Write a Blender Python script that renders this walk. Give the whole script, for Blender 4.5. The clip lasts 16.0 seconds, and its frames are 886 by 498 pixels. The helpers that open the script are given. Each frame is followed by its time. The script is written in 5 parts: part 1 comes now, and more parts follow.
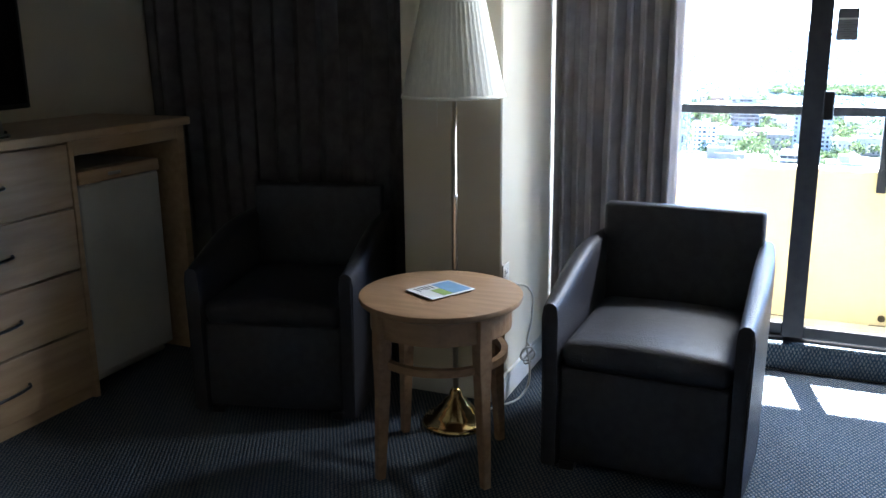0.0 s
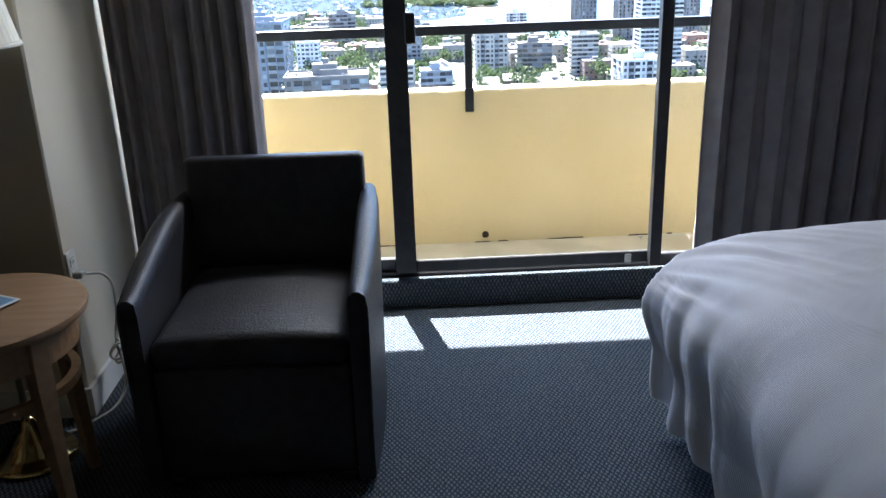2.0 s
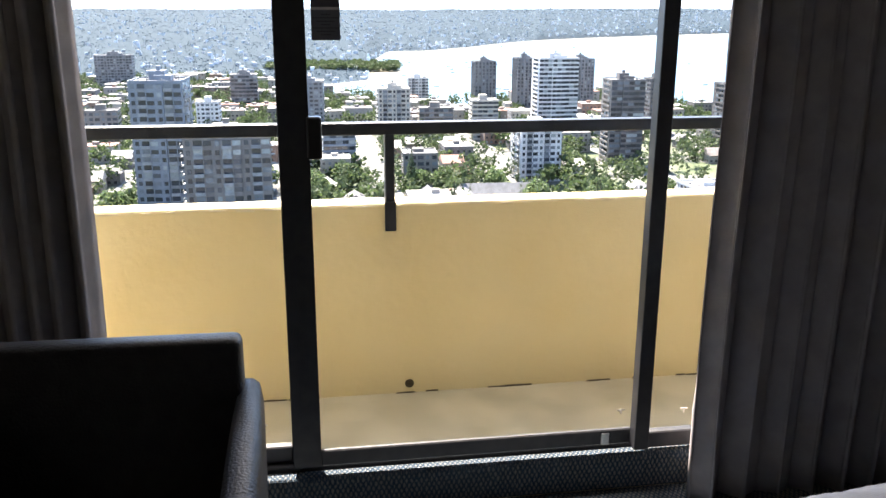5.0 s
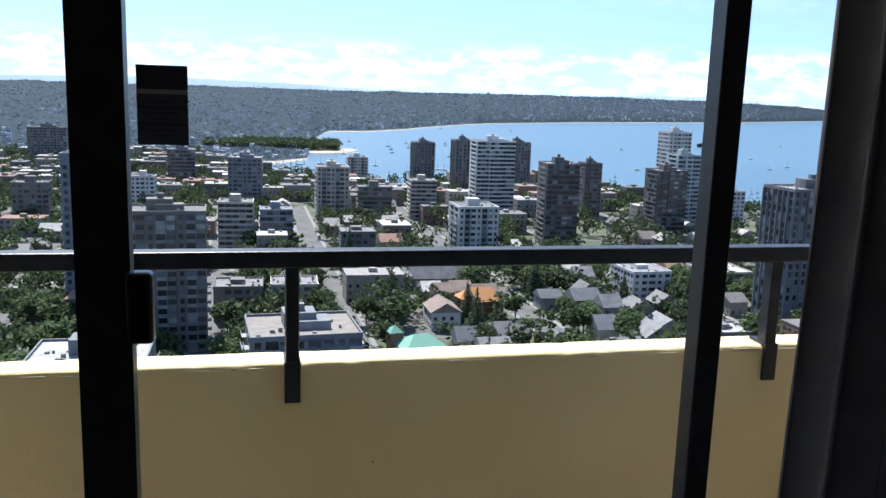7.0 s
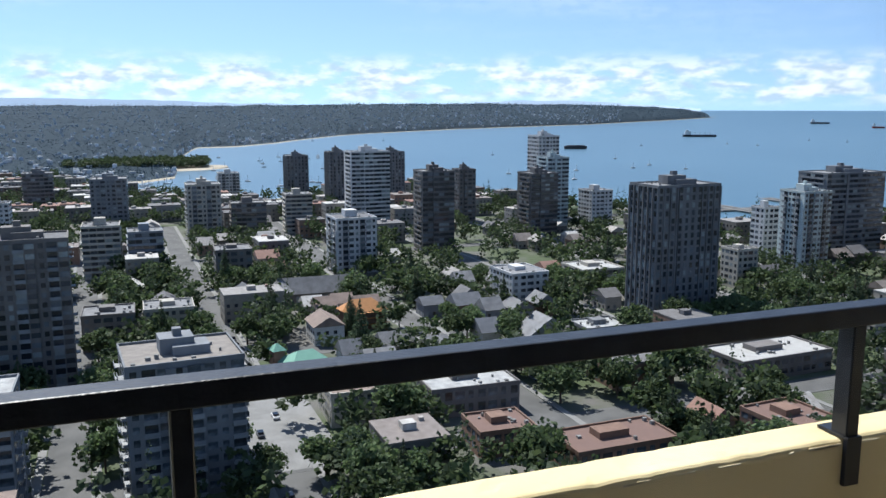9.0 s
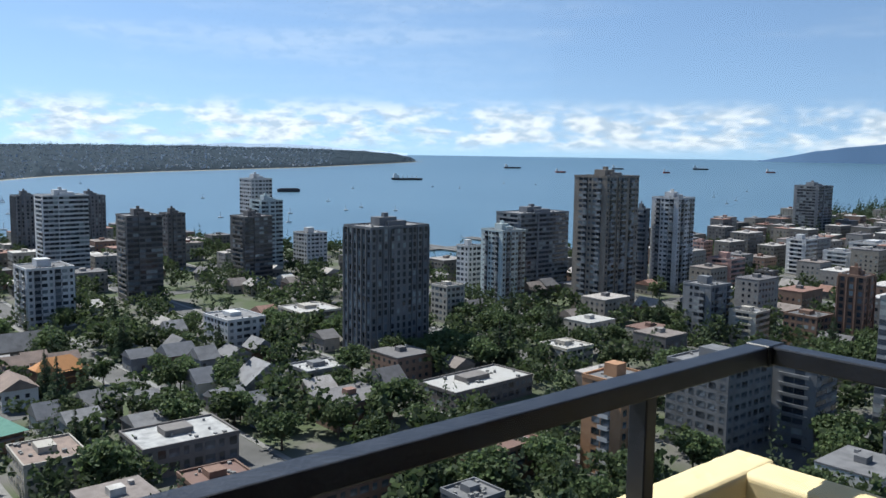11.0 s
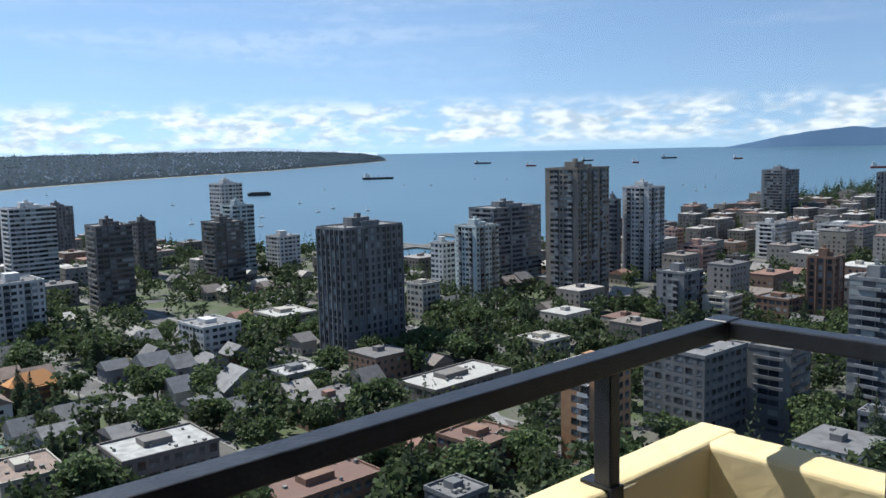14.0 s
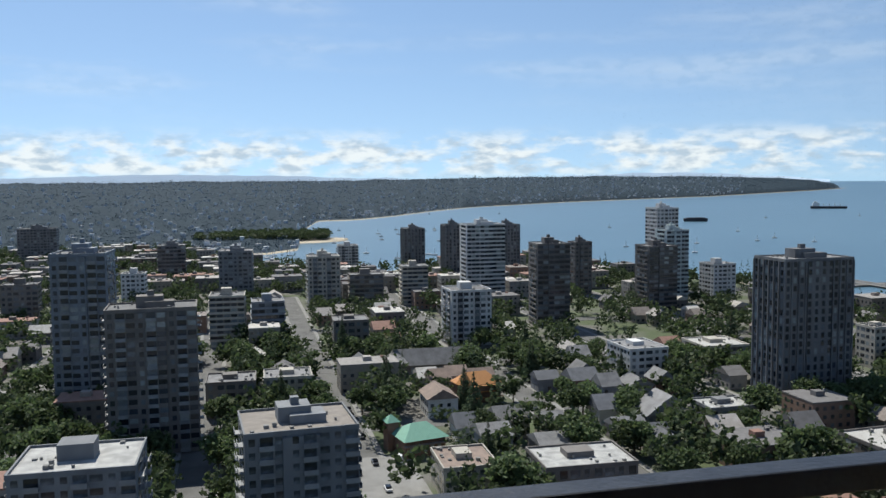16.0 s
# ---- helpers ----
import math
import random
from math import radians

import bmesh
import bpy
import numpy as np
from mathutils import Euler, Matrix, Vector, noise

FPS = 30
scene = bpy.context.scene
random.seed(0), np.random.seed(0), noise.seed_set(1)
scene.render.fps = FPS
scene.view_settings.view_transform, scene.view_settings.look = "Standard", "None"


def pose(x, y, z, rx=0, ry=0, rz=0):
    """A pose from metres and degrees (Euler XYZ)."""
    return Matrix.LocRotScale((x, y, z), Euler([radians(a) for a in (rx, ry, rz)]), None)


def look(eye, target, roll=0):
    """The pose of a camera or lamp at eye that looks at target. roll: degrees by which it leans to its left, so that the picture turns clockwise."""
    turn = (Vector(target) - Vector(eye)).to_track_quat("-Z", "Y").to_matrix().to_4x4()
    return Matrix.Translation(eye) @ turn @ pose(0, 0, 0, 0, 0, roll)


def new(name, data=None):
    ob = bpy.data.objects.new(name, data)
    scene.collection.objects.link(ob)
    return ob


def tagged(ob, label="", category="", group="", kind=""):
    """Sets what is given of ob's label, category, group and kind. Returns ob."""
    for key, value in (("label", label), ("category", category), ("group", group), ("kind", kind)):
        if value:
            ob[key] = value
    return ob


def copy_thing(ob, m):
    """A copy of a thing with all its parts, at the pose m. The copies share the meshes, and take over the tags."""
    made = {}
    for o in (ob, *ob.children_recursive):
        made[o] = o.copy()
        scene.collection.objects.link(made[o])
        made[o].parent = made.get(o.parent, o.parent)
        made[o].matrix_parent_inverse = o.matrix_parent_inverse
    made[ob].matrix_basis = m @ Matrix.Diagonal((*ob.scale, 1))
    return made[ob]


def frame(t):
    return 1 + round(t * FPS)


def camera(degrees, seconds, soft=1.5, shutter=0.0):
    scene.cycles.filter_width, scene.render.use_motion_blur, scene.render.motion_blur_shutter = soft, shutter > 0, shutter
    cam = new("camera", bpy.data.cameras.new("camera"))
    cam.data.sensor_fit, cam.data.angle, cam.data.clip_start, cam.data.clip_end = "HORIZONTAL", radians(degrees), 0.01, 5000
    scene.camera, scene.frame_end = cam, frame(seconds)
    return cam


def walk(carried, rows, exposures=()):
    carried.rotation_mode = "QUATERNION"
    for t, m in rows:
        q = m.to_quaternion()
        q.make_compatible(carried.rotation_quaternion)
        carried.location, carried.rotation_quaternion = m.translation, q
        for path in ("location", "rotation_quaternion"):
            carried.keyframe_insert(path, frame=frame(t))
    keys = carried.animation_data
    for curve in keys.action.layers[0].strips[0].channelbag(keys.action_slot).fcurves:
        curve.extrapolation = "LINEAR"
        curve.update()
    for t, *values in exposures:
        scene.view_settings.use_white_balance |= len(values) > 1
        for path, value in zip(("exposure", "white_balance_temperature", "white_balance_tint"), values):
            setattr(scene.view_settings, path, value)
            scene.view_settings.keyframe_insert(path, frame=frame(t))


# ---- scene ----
cam = camera(54.8, 16.0)
PATH = [
    (0, (0.431, -3.81, 1.421), (-0.339, -2.029, 0.935), -0.6),
    (0.5, (0.373, -3.691, 1.416), (-0.172, -1.839, 0.896), -2.2),
    (1, (0.343, -3.631, 1.41), (0.05, -1.736, 0.842), -2.3),
    (1.5, (0.384, -3.509, 1.401), (0.284, -1.614, 0.769), -2.2),
    (2, (0.461, -3.347, 1.426), (0.529, -1.465, 0.754), -1.9),
    (2.5, (0.545, -3.267, 1.417), (0.849, -1.416, 0.723), -1.7),
    (3, (0.597, -3.179, 1.419), (1.131, -1.385, 0.715), -0.5),
    (3.5, (0.536, -2.968, 1.429), (1.083, -1.164, 0.76), -0.1),
    (4, (0.474, -2.787, 1.425), (0.896, -0.94, 0.786), -0.7),
    (4.5, (0.463, -2.569, 1.441), (0.791, -0.685, 0.853), -0.9),
    (5, (0.467, -2.357, 1.464), (0.768, -0.455, 0.925), 0.2),
    (5.2, (0.473, -2.283, 1.467), (0.796, -0.378, 0.951), 0.5),
    (7.5, (0.664, -1.16, 1.478), (1.153, 0.748, 1.129), 1.4),
    (8, (0.649, -0.92, 1.473), (1.203, 0.968, 1.109), 0.5),
    (10.3, (0.719, -0.316, 1.531), (1.782, 1.362, 1.299), 0.3),
    (10.5, (0.717, -0.288, 1.532), (1.849, 1.344, 1.304), 0.3),
    (11, (0.748, -0.238, 1.518), (2.037, 1.274, 1.29), 0.8),
    (11.5, (0.687, -0.278, 1.524), (2.08, 1.137, 1.288), 1.4),
    (12, (0.675, -0.309, 1.523), (2.117, 1.054, 1.274), 1.6),
    (12.5, (0.697, -0.31, 1.514), (2.139, 1.05, 1.252), 0.8),
    (13, (0.712, -0.303, 1.51), (2.11, 1.105, 1.258), -0.1),
    (13.5, (0.702, -0.311, 1.513), (2.051, 1.148, 1.289), -0.8),
    (14, (0.709, -0.305, 1.511), (2.043, 1.166, 1.277), -1.3),
    (14.5, (0.709, -0.304, 1.511), (1.998, 1.207, 1.279), -1.5),
    (15, (0.753, -0.334, 1.517), (1.818, 1.346, 1.311), -1.8),
    (15.5, (0.81, -0.33, 1.523), (1.55, 1.52, 1.341), -0.8),
    (16, (0.86, -0.338, 1.515), (1.331, 1.599, 1.353), -0.5),
]
EXPOSURES = [(0, 5.2, 6000, 10), (0.4, 5.0, 6000, 10), (1.0, 4.3, 6000, 10), (1.5, 3.9, 6000, 10), (2.2, 3.5, 6500, 12), (2.6, 3.35, 6900, 13), (3.5, 3.45, 7500, 15), (4.5, 3.3, 7500, 15), (5.2, 2.85, 7300, 15), (7.3, 1.05, 6300, 12), (8.2, 0.85, 6300, 12), (10.3, 0.65, 6500, 10), (14.5, 0.7, 6600, 10), (16, 0.47, 6900, 10)]
walk(cam, [(t, look(eye, target, roll)) for t, eye, target, roll in PATH], EXPOSURES)

# ---- daylight ----
SUN_WAY = Vector((-0.23, 1.0, 1.41)).normalized()
world = bpy.data.worlds.new("sky")
scene.world = world
world.use_nodes = True
wn, wl = world.node_tree.nodes, world.node_tree.links
wn.clear()


def wnode(kind, **values):
    n = wn.new(kind)
    for k, v in values.items():
        n.inputs[k].default_value = v
    return n


def wmath(op, a, b=0.0, clamp=False):
    n = wn.new("ShaderNodeMath")
    n.operation, n.use_clamp = op, clamp
    for i, v in enumerate((a, b)):
        if isinstance(v, (int, float)):
            n.inputs[i].default_value = v
        else:
            wl.new(v, n.inputs[i])
    return n.outputs[0]


coord = wn.new("ShaderNodeTexCoord")
split = wn.new("ShaderNodeSeparateXYZ")
wl.new(coord.outputs["Generated"], split.inputs[0])
up = wmath("ADD", wmath("MAXIMUM", split.outputs[2], 0.0), 0.14)
join = wn.new("ShaderNodeCombineXYZ")
wl.new(split.outputs[0], join.inputs[0]), wl.new(split.outputs[1], join.inputs[1]), wl.new(up, join.inputs[2])
sky = wn.new("ShaderNodeTexSky")
sky.sky_type, sky.sun_disc = "NISHITA", False
sky.sun_elevation = math.asin(SUN_WAY.z)
sky.sun_rotation = math.atan2(SUN_WAY.x, SUN_WAY.y)
sky.air_density, sky.dust_density, sky.ozone_density = 1.0, 0.1, 3.0
wl.new(join.outputs[0], sky.inputs[0])
# low cumulus over the horizon, thin streaks above
stretch = wn.new("ShaderNodeMapping")
stretch.inputs["Scale"].default_value = (1, 1, 2.6)
wl.new(coord.outputs["Generated"], stretch.inputs[0])
puff = wnode("ShaderNodeTexNoise", Scale=19.0, Detail=9.0, Roughness=0.56)
wl.new(stretch.outputs[0], puff.inputs["Vector"])
veil_map = wn.new("ShaderNodeMapping")
veil_map.inputs["Scale"].default_value = (1, 1, 9)
wl.new(coord.outputs["Generated"], veil_map.inputs[0])
veil = wnode("ShaderNodeTexNoise", Scale=3.0, Detail=5.0, Roughness=0.5)
wl.new(veil_map.outputs[0], veil.inputs["Vector"])


def smooth(value, lo, hi):
    n = wn.new("ShaderNodeMapRange")
    n.interpolation_type = "SMOOTHSTEP"
    n.inputs["From Min"].default_value, n.inputs["From Max"].default_value = lo, hi
    wl.new(value, n.inputs["Value"])
    return n.outputs[0]


band = wmath("MULTIPLY", smooth(split.outputs[2], -0.004, 0.014), smooth(split.outputs[2], 0.064, 0.036))
cloud = wmath("MULTIPLY", smooth(puff.outputs["Fac"], 0.36, 0.58), band)
streak = wmath("MULTIPLY", wmath("MULTIPLY", smooth(veil.outputs["Fac"], 0.45, 0.8), smooth(split.outputs[2], 0.03, 0.12)), 0.22)
cover = wmath("ADD", wmath("MULTIPLY", cloud, 0.85), streak, True)
shade = wnode("ShaderNodeTexNoise", Scale=44.0, Detail=6.0)
wl.new(stretch.outputs[0], shade.inputs["Vector"])
tone = wn.new("ShaderNodeMix")
tone.data_type = "RGBA"
tone.inputs[6].default_value, tone.inputs[7].default_value = (3.9, 4.7, 5.7, 1), (7.2, 7.5, 7.8, 1)
wl.new(smooth(shade.outputs["Fac"], 0.35, 0.6), tone.inputs[0])
mixed = wn.new("ShaderNodeMix")
mixed.data_type = "RGBA"
wl.new(cover, mixed.inputs[0]), wl.new(sky.outputs[0], mixed.inputs[6]), wl.new(tone.outputs[2], mixed.inputs[7])
back = wnode("ShaderNodeBackground", Strength=0.10)
wl.new(mixed.outputs[2], back.inputs[0])
wl.new(back.outputs[0], wn.new("ShaderNodeOutputWorld").inputs[0])
sun = new("sun", bpy.data.lights.new("sun", "SUN"))
sun.data.energy, sun.data.angle, sun.data.color = 4.6, radians(0.53), (1.0, 0.965, 0.92)
sun.matrix_world = look(SUN_WAY * 30, (0, 0, 0))
# added unseen fill lamp outside the window head, in place of sky light
fill_lamp = new("window_fill_lamp", bpy.data.lights.new("window_fill_lamp", "AREA"))
fill_lamp.data.shape, fill_lamp.data.size, fill_lamp.data.size_y = "RECTANGLE", 1.6, 0.2
fill_lamp.data.energy, fill_lamp.data.color = 4.5, (0.95, 0.97, 1.0)
fill_lamp.matrix_world = look((1.0, 0.40, 2.14), (1.0, -3.2, 0.9))


# ---- materials ----
def material(name, color, rough=0.6, metal=0.0, second=None, scale=8.0, detail=5.0, bump=0.0, bump_scale=60.0, spec=0.5, island=None, per_object=0.0, lo=0.35, hi=0.65, stretch_by=(1, 1, 1)):
    """Base colour broken up by noise towards a second colour, fine relief, and variation by piece."""
    m = bpy.data.materials.new(name)
    m.use_nodes = True
    n, l = m.node_tree.nodes, m.node_tree.links
    b = n["Principled BSDF"]
    b.inputs["Roughness"].default_value, b.inputs["Metallic"].default_value = rough, metal
    b.inputs["Specular IOR Level"].default_value = spec
    tc = n.new("ShaderNodeTexCoord")
    mp = n.new("ShaderNodeMapping")
    mp.inputs["Scale"].default_value = stretch_by
    l.new(tc.outputs["Object"], mp.inputs[0])
    tex = n.new("ShaderNodeTexNoise")
    tex.inputs["Scale"].default_value, tex.inputs["Detail"].default_value = scale, detail
    l.new(mp.outputs[0], tex.inputs["Vector"])
    ramp = n.new("ShaderNodeMapRange")
    ramp.inputs["From Min"].default_value, ramp.inputs["From Max"].default_value = lo, hi
    l.new(tex.outputs["Fac"], ramp.inputs["Value"])
    mix = n.new("ShaderNodeMix")
    mix.data_type = "RGBA"
    second = second or tuple(c * 0.82 for c in color)
    mix.inputs[6].default_value, mix.inputs[7].default_value = (*color, 1), (*second, 1)
    l.new(ramp.outputs[0], mix.inputs[0])
    out = mix.outputs[2]
    if island:
        geo = n.new("ShaderNodeNewGeometry")
        r2 = n.new("ShaderNodeValToRGB")
        r2.color_ramp.interpolation = "CONSTANT"
        els = r2.color_ramp.elements
        while len(els) < len(island):
            els.new(0.5)
        for i, c in enumerate(island):
            els[i].position, els[i].color = i / len(island), (*c, 1)
        l.new(geo.outputs["Random Per Island"], r2.inputs[0])
        mm = n.new("ShaderNodeMix")
        mm.data_type, mm.blend_type = "RGBA", "MULTIPLY"
        mm.inputs[0].default_value = 1
        l.new(out, mm.inputs[6]), l.new(r2.outputs[0], mm.inputs[7])
        out = mm.outputs[2]
    if per_object:
        info = n.new("ShaderNodeObjectInfo")
        vr = n.new("ShaderNodeMapRange")
        vr.inputs["To Min"].default_value, vr.inputs["To Max"].default_value = 1 - per_object, 1 + per_object
        l.new(info.outputs["Random"], vr.inputs["Value"])
        hs = n.new("ShaderNodeHueSaturation")
        l.new(vr.outputs[0], hs.inputs["Value"]), l.new(out, hs.inputs["Color"])
        out = hs.outputs[0]
    l.new(out, b.inputs["Base Color"])
    if bump:
        t2 = n.new("ShaderNodeTexNoise")
        t2.inputs["Scale"].default_value, t2.inputs["Detail"].default_value = bump_scale, 3
        l.new(mp.outputs[0], t2.inputs["Vector"])
        bp = n.new("ShaderNodeBump")
        bp.inputs["Strength"].default_value, bp.inputs["Distance"].default_value = bump, 0.004
        l.new(t2.outputs["Fac"], bp.inputs["Height"]), l.new(bp.outputs[0], b.inputs["Normal"])
    return m


def woven(name, c1, c2, scale):
    """Diagonal two-tone loop carpet."""
    m = material(name, c1, 0.95, second=c2, scale=3, bump=0.0, spec=0.1)
    n, l = m.node_tree.nodes, m.node_tree.links
    b = n["Principled BSDF"]
    tc = n.new("ShaderNodeTexCoord")
    waves = []
    for angle in (38, -38):
        mp = n.new("ShaderNodeMapping")
        mp.inputs["Rotation"].default_value = (radians(40), 0, radians(angle))
        l.new(tc.outputs["Object"], mp.inputs[0])
        w = n.new("ShaderNodeTexWave")
        w.inputs["Scale"].default_value, w.inputs["Distortion"].default_value = scale, 2.5
        w.inputs["Detail"].default_value, w.inputs["Detail Scale"].default_value = 2, 3
        l.new(mp.outputs[0], w.inputs["Vector"])
        waves.append(w.outputs["Fac"])
    mul = n.new("ShaderNodeMath")
    mul.operation = "MULTIPLY"
    l.new(waves[0], mul.inputs[0]), l.new(waves[1], mul.inputs[1])
    grain = n.new("ShaderNodeTexNoise")
    grain.inputs["Scale"].default_value = 260
    l.new(tc.outputs["Object"], grain.inputs["Vector"])
    add = n.new("ShaderNodeMath")
    add.operation = "MULTIPLY_ADD"
    l.new(grain.outputs["Fac"], add.inputs[0])
    add.inputs[1].default_value = 0.5
    l.new(mul.outputs[0], add.inputs[2])
    mr = n.new("ShaderNodeMapRange")
    mr.inputs["From Min"].default_value, mr.inputs["From Max"].default_value = 0.2, 0.85
    l.new(add.outputs[0], mr.inputs["Value"])
    mix = n.new("ShaderNodeMix")
    mix.data_type = "RGBA"
    mix.inputs[6].default_value, mix.inputs[7].default_value = (*c2, 1), (*c1, 1)
    l.new(mr.outputs[0], mix.inputs[0]), l.new(mix.outputs[2], b.inputs["Base Color"])
    bp = n.new("ShaderNodeBump")
    bp.inputs["Strength"].default_value, bp.inputs["Distance"].default_value = 0.7, 0.006
    l.new(mr.outputs[0], bp.inputs["Height"]), l.new(bp.outputs[0], b.inputs["Normal"])
    return m


def ribbed(name, c1, c2):
    """White bed linen with fine ribs along the bed."""
    m = material(name, c1, 0.85, second=c2, scale=5, spec=0.15)
    n, l = m.node_tree.nodes, m.node_tree.links
    b = n["Principled BSDF"]
    tc = n.new("ShaderNodeTexCoord")
    w = n.new("ShaderNodeTexWave")
    w.bands_direction = "Y"
    w.inputs["Scale"].default_value, w.inputs["Distortion"].default_value = 60, 0.15
    l.new(tc.outputs["Object"], w.inputs["Vector"])
    cr = n.new("ShaderNodeTexNoise")
    cr.inputs["Scale"].default_value, cr.inputs["Detail"].default_value = 9, 4
    l.new(tc.outputs["Object"], cr.inputs["Vector"])
    add = n.new("ShaderNodeMath")
    add.operation = "MULTIPLY_ADD"
    l.new(cr.outputs["Fac"], add.inputs[0])
    add.inputs[1].default_value = 2.0
    l.new(w.outputs["Fac"], add.inputs[2])
    bp = n.new("ShaderNodeBump")
    bp.inputs["Strength"].default_value, bp.inputs["Distance"].default_value = 0.22, 0.003
    l.new(add.outputs[0], bp.inputs["Height"]), l.new(bp.outputs[0], b.inputs["Normal"])
    return m


def window_glass(name):
    m = bpy.data.materials.new(name)
    m.use_nodes = True
    n, l = m.node_tree.nodes, m.node_tree.links
    n.clear()
    clear, gloss = n.new("ShaderNodeBsdfTransparent"), n.new("ShaderNodeBsdfGlossy")
    clear.inputs[0].default_value, gloss.inputs["Roughness"].default_value = (0.95, 0.97, 0.97, 1), 0.0
    fr = n.new("ShaderNodeFresnel")
    fr.inputs[0].default_value = 1.35
    half = n.new("ShaderNodeMath")
    half.operation = "MULTIPLY"
    half.inputs[1].default_value = 0.04
    l.new(fr.outputs[0], half.inputs[0])
    mx = n.new("ShaderNodeMixShader")
    l.new(half.outputs[0], mx.inputs[0]), l.new(clear.outputs[0], mx.inputs[1]), l.new(gloss.outputs[0], mx.inputs[2])
    l.new(mx.outputs[0], n.new("ShaderNodeOutputMaterial").inputs[0])
    return m


CARPET = woven("carpet", (0.138, 0.140, 0.138), (0.013, 0.033, 0.056), 26)
PLASTER = material("cream_wall_paint", (0.62, 0.56, 0.44), 0.8, scale=2, second=(0.57, 0.51, 0.40), bump=0.15, bump_scale=180)
TAUPE = material("taupe_wall_paint", (0.20, 0.165, 0.14), 0.8, scale=2, bump=0.15, bump_scale=180)
CEIL = material("ceiling_paint", (0.7, 0.68, 0.63), 0.9, scale=2, bump=0.3, bump_scale=90)
TRIM = material("white_trim_paint", (0.72, 0.70, 0.66), 0.45, scale=3)
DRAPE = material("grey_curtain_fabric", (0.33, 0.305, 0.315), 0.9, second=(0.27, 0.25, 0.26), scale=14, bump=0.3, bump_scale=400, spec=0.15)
# same settings as the grey curtain, with about half its colour value
DRAPE_DARK = material("dark_curtain_fabric", (0.15, 0.138, 0.14), 0.9, second=(0.10, 0.093, 0.096), scale=14, bump=0.3, bump_scale=400, spec=0.15)
BLACK_ALU = material("black_aluminium", (0.028, 0.029, 0.034), 0.42, second=(0.04, 0.04, 0.044), scale=25, spec=0.4)
RAIL_PAINT = material("black_rail_paint", (0.012, 0.014, 0.021), 0.42, second=(0.024, 0.027, 0.036), scale=18, bump=0.35, bump_scale=90, spec=0.35)
STEEL = material("worn_steel", (0.5, 0.49, 0.46), 0.35, 1.0, scale=30)
BRASS = material("polished_brass", (0.78, 0.58, 0.26), 0.14, 1.0, scale=20)
NICKEL = material("satin_metal_pole", (0.62, 0.58, 0.52), 0.3, 1.0, scale=20)
LEATHER = material("slate_leather", (0.028, 0.028, 0.034), 0.46, second=(0.019, 0.019, 0.024), scale=30, bump=0.55, bump_scale=170, spec=0.4)
OAK = material("blond_oak", (0.35, 0.215, 0.12), 0.42, second=(0.26, 0.155, 0.082), scale=5, detail=8, bump=0.1, bump_scale=60, stretch_by=(1, 9, 9))
MAPLE = material("pale_maple_veneer", (0.44, 0.30, 0.175), 0.45, second=(0.36, 0.235, 0.13), scale=4, detail=8, bump=0.08, bump_scale=60, stretch_by=(9, 1, 9))
FRIDGE = material("cream_enamel", (0.50, 0.48, 0.42), 0.4, scale=3)
DARK_PLASTIC = material("black_plastic", (0.01, 0.01, 0.012), 0.3, scale=40)
SCREEN = material("dark_screen_glass", (0.006, 0.006, 0.008), 0.08, scale=4)
SHADE_CLOTH = material("ivory_pleated_shade", (0.80, 0.76, 0.64), 0.85, second=(0.72, 0.68, 0.57), scale=40, stretch_by=(3, 3, 0.1), bump=0.2, bump_scale=80)
PAPER = material("white_paper", (0.75, 0.76, 0.74), 0.5, scale=6)
PRINT_GREEN = material("green_print", (0.28, 0.42, 0.10), 0.5, scale=22)
PRINT_BLUE = material("blue_print", (0.18, 0.33, 0.5), 0.5, scale=22)
PRINT_DARK = material("dark_print", (0.06, 0.06, 0.07), 0.5, scale=22)
NOTICE = material("grey_notice_card", (0.20, 0.21, 0.25), 0.6, scale=12)
NOTICE_DARK = material("dark_notice_card", (0.10, 0.105, 0.13), 0.6, scale=12)
LINEN = ribbed("white_ribbed_linen", (0.52, 0.51, 0.525), (0.47, 0.46, 0.475))
BEDBASE = material("dark_bed_base_fabric", (0.03, 0.03, 0.035), 0.9, scale=10)
WHITE_PLASTIC = material("white_plastic", (0.72, 0.70, 0.64), 0.4, scale=8)
GLASS = window_glass("clear_window_glass")
YELLOW = material("yellow_stucco_paint", (0.76, 0.63, 0.37), 0.75, second=(0.69, 0.56, 0.31), scale=2.5, bump=0.6, bump_scale=28)
CHIP = material("chipped_pale_paint", (0.78, 0.70, 0.52), 0.8, second=(0.45, 0.36, 0.22), scale=14, bump=0.6, bump_scale=40)
BALCONY_FLOOR = material("weathered_balcony_deck", (0.60, 0.53, 0.38), 0.85, second=(0.46, 0.40, 0.28), scale=4, bump=0.3, bump_scale=60)
GRIME = material("black_grime", (0.10, 0.075, 0.04), 0.9, scale=20)


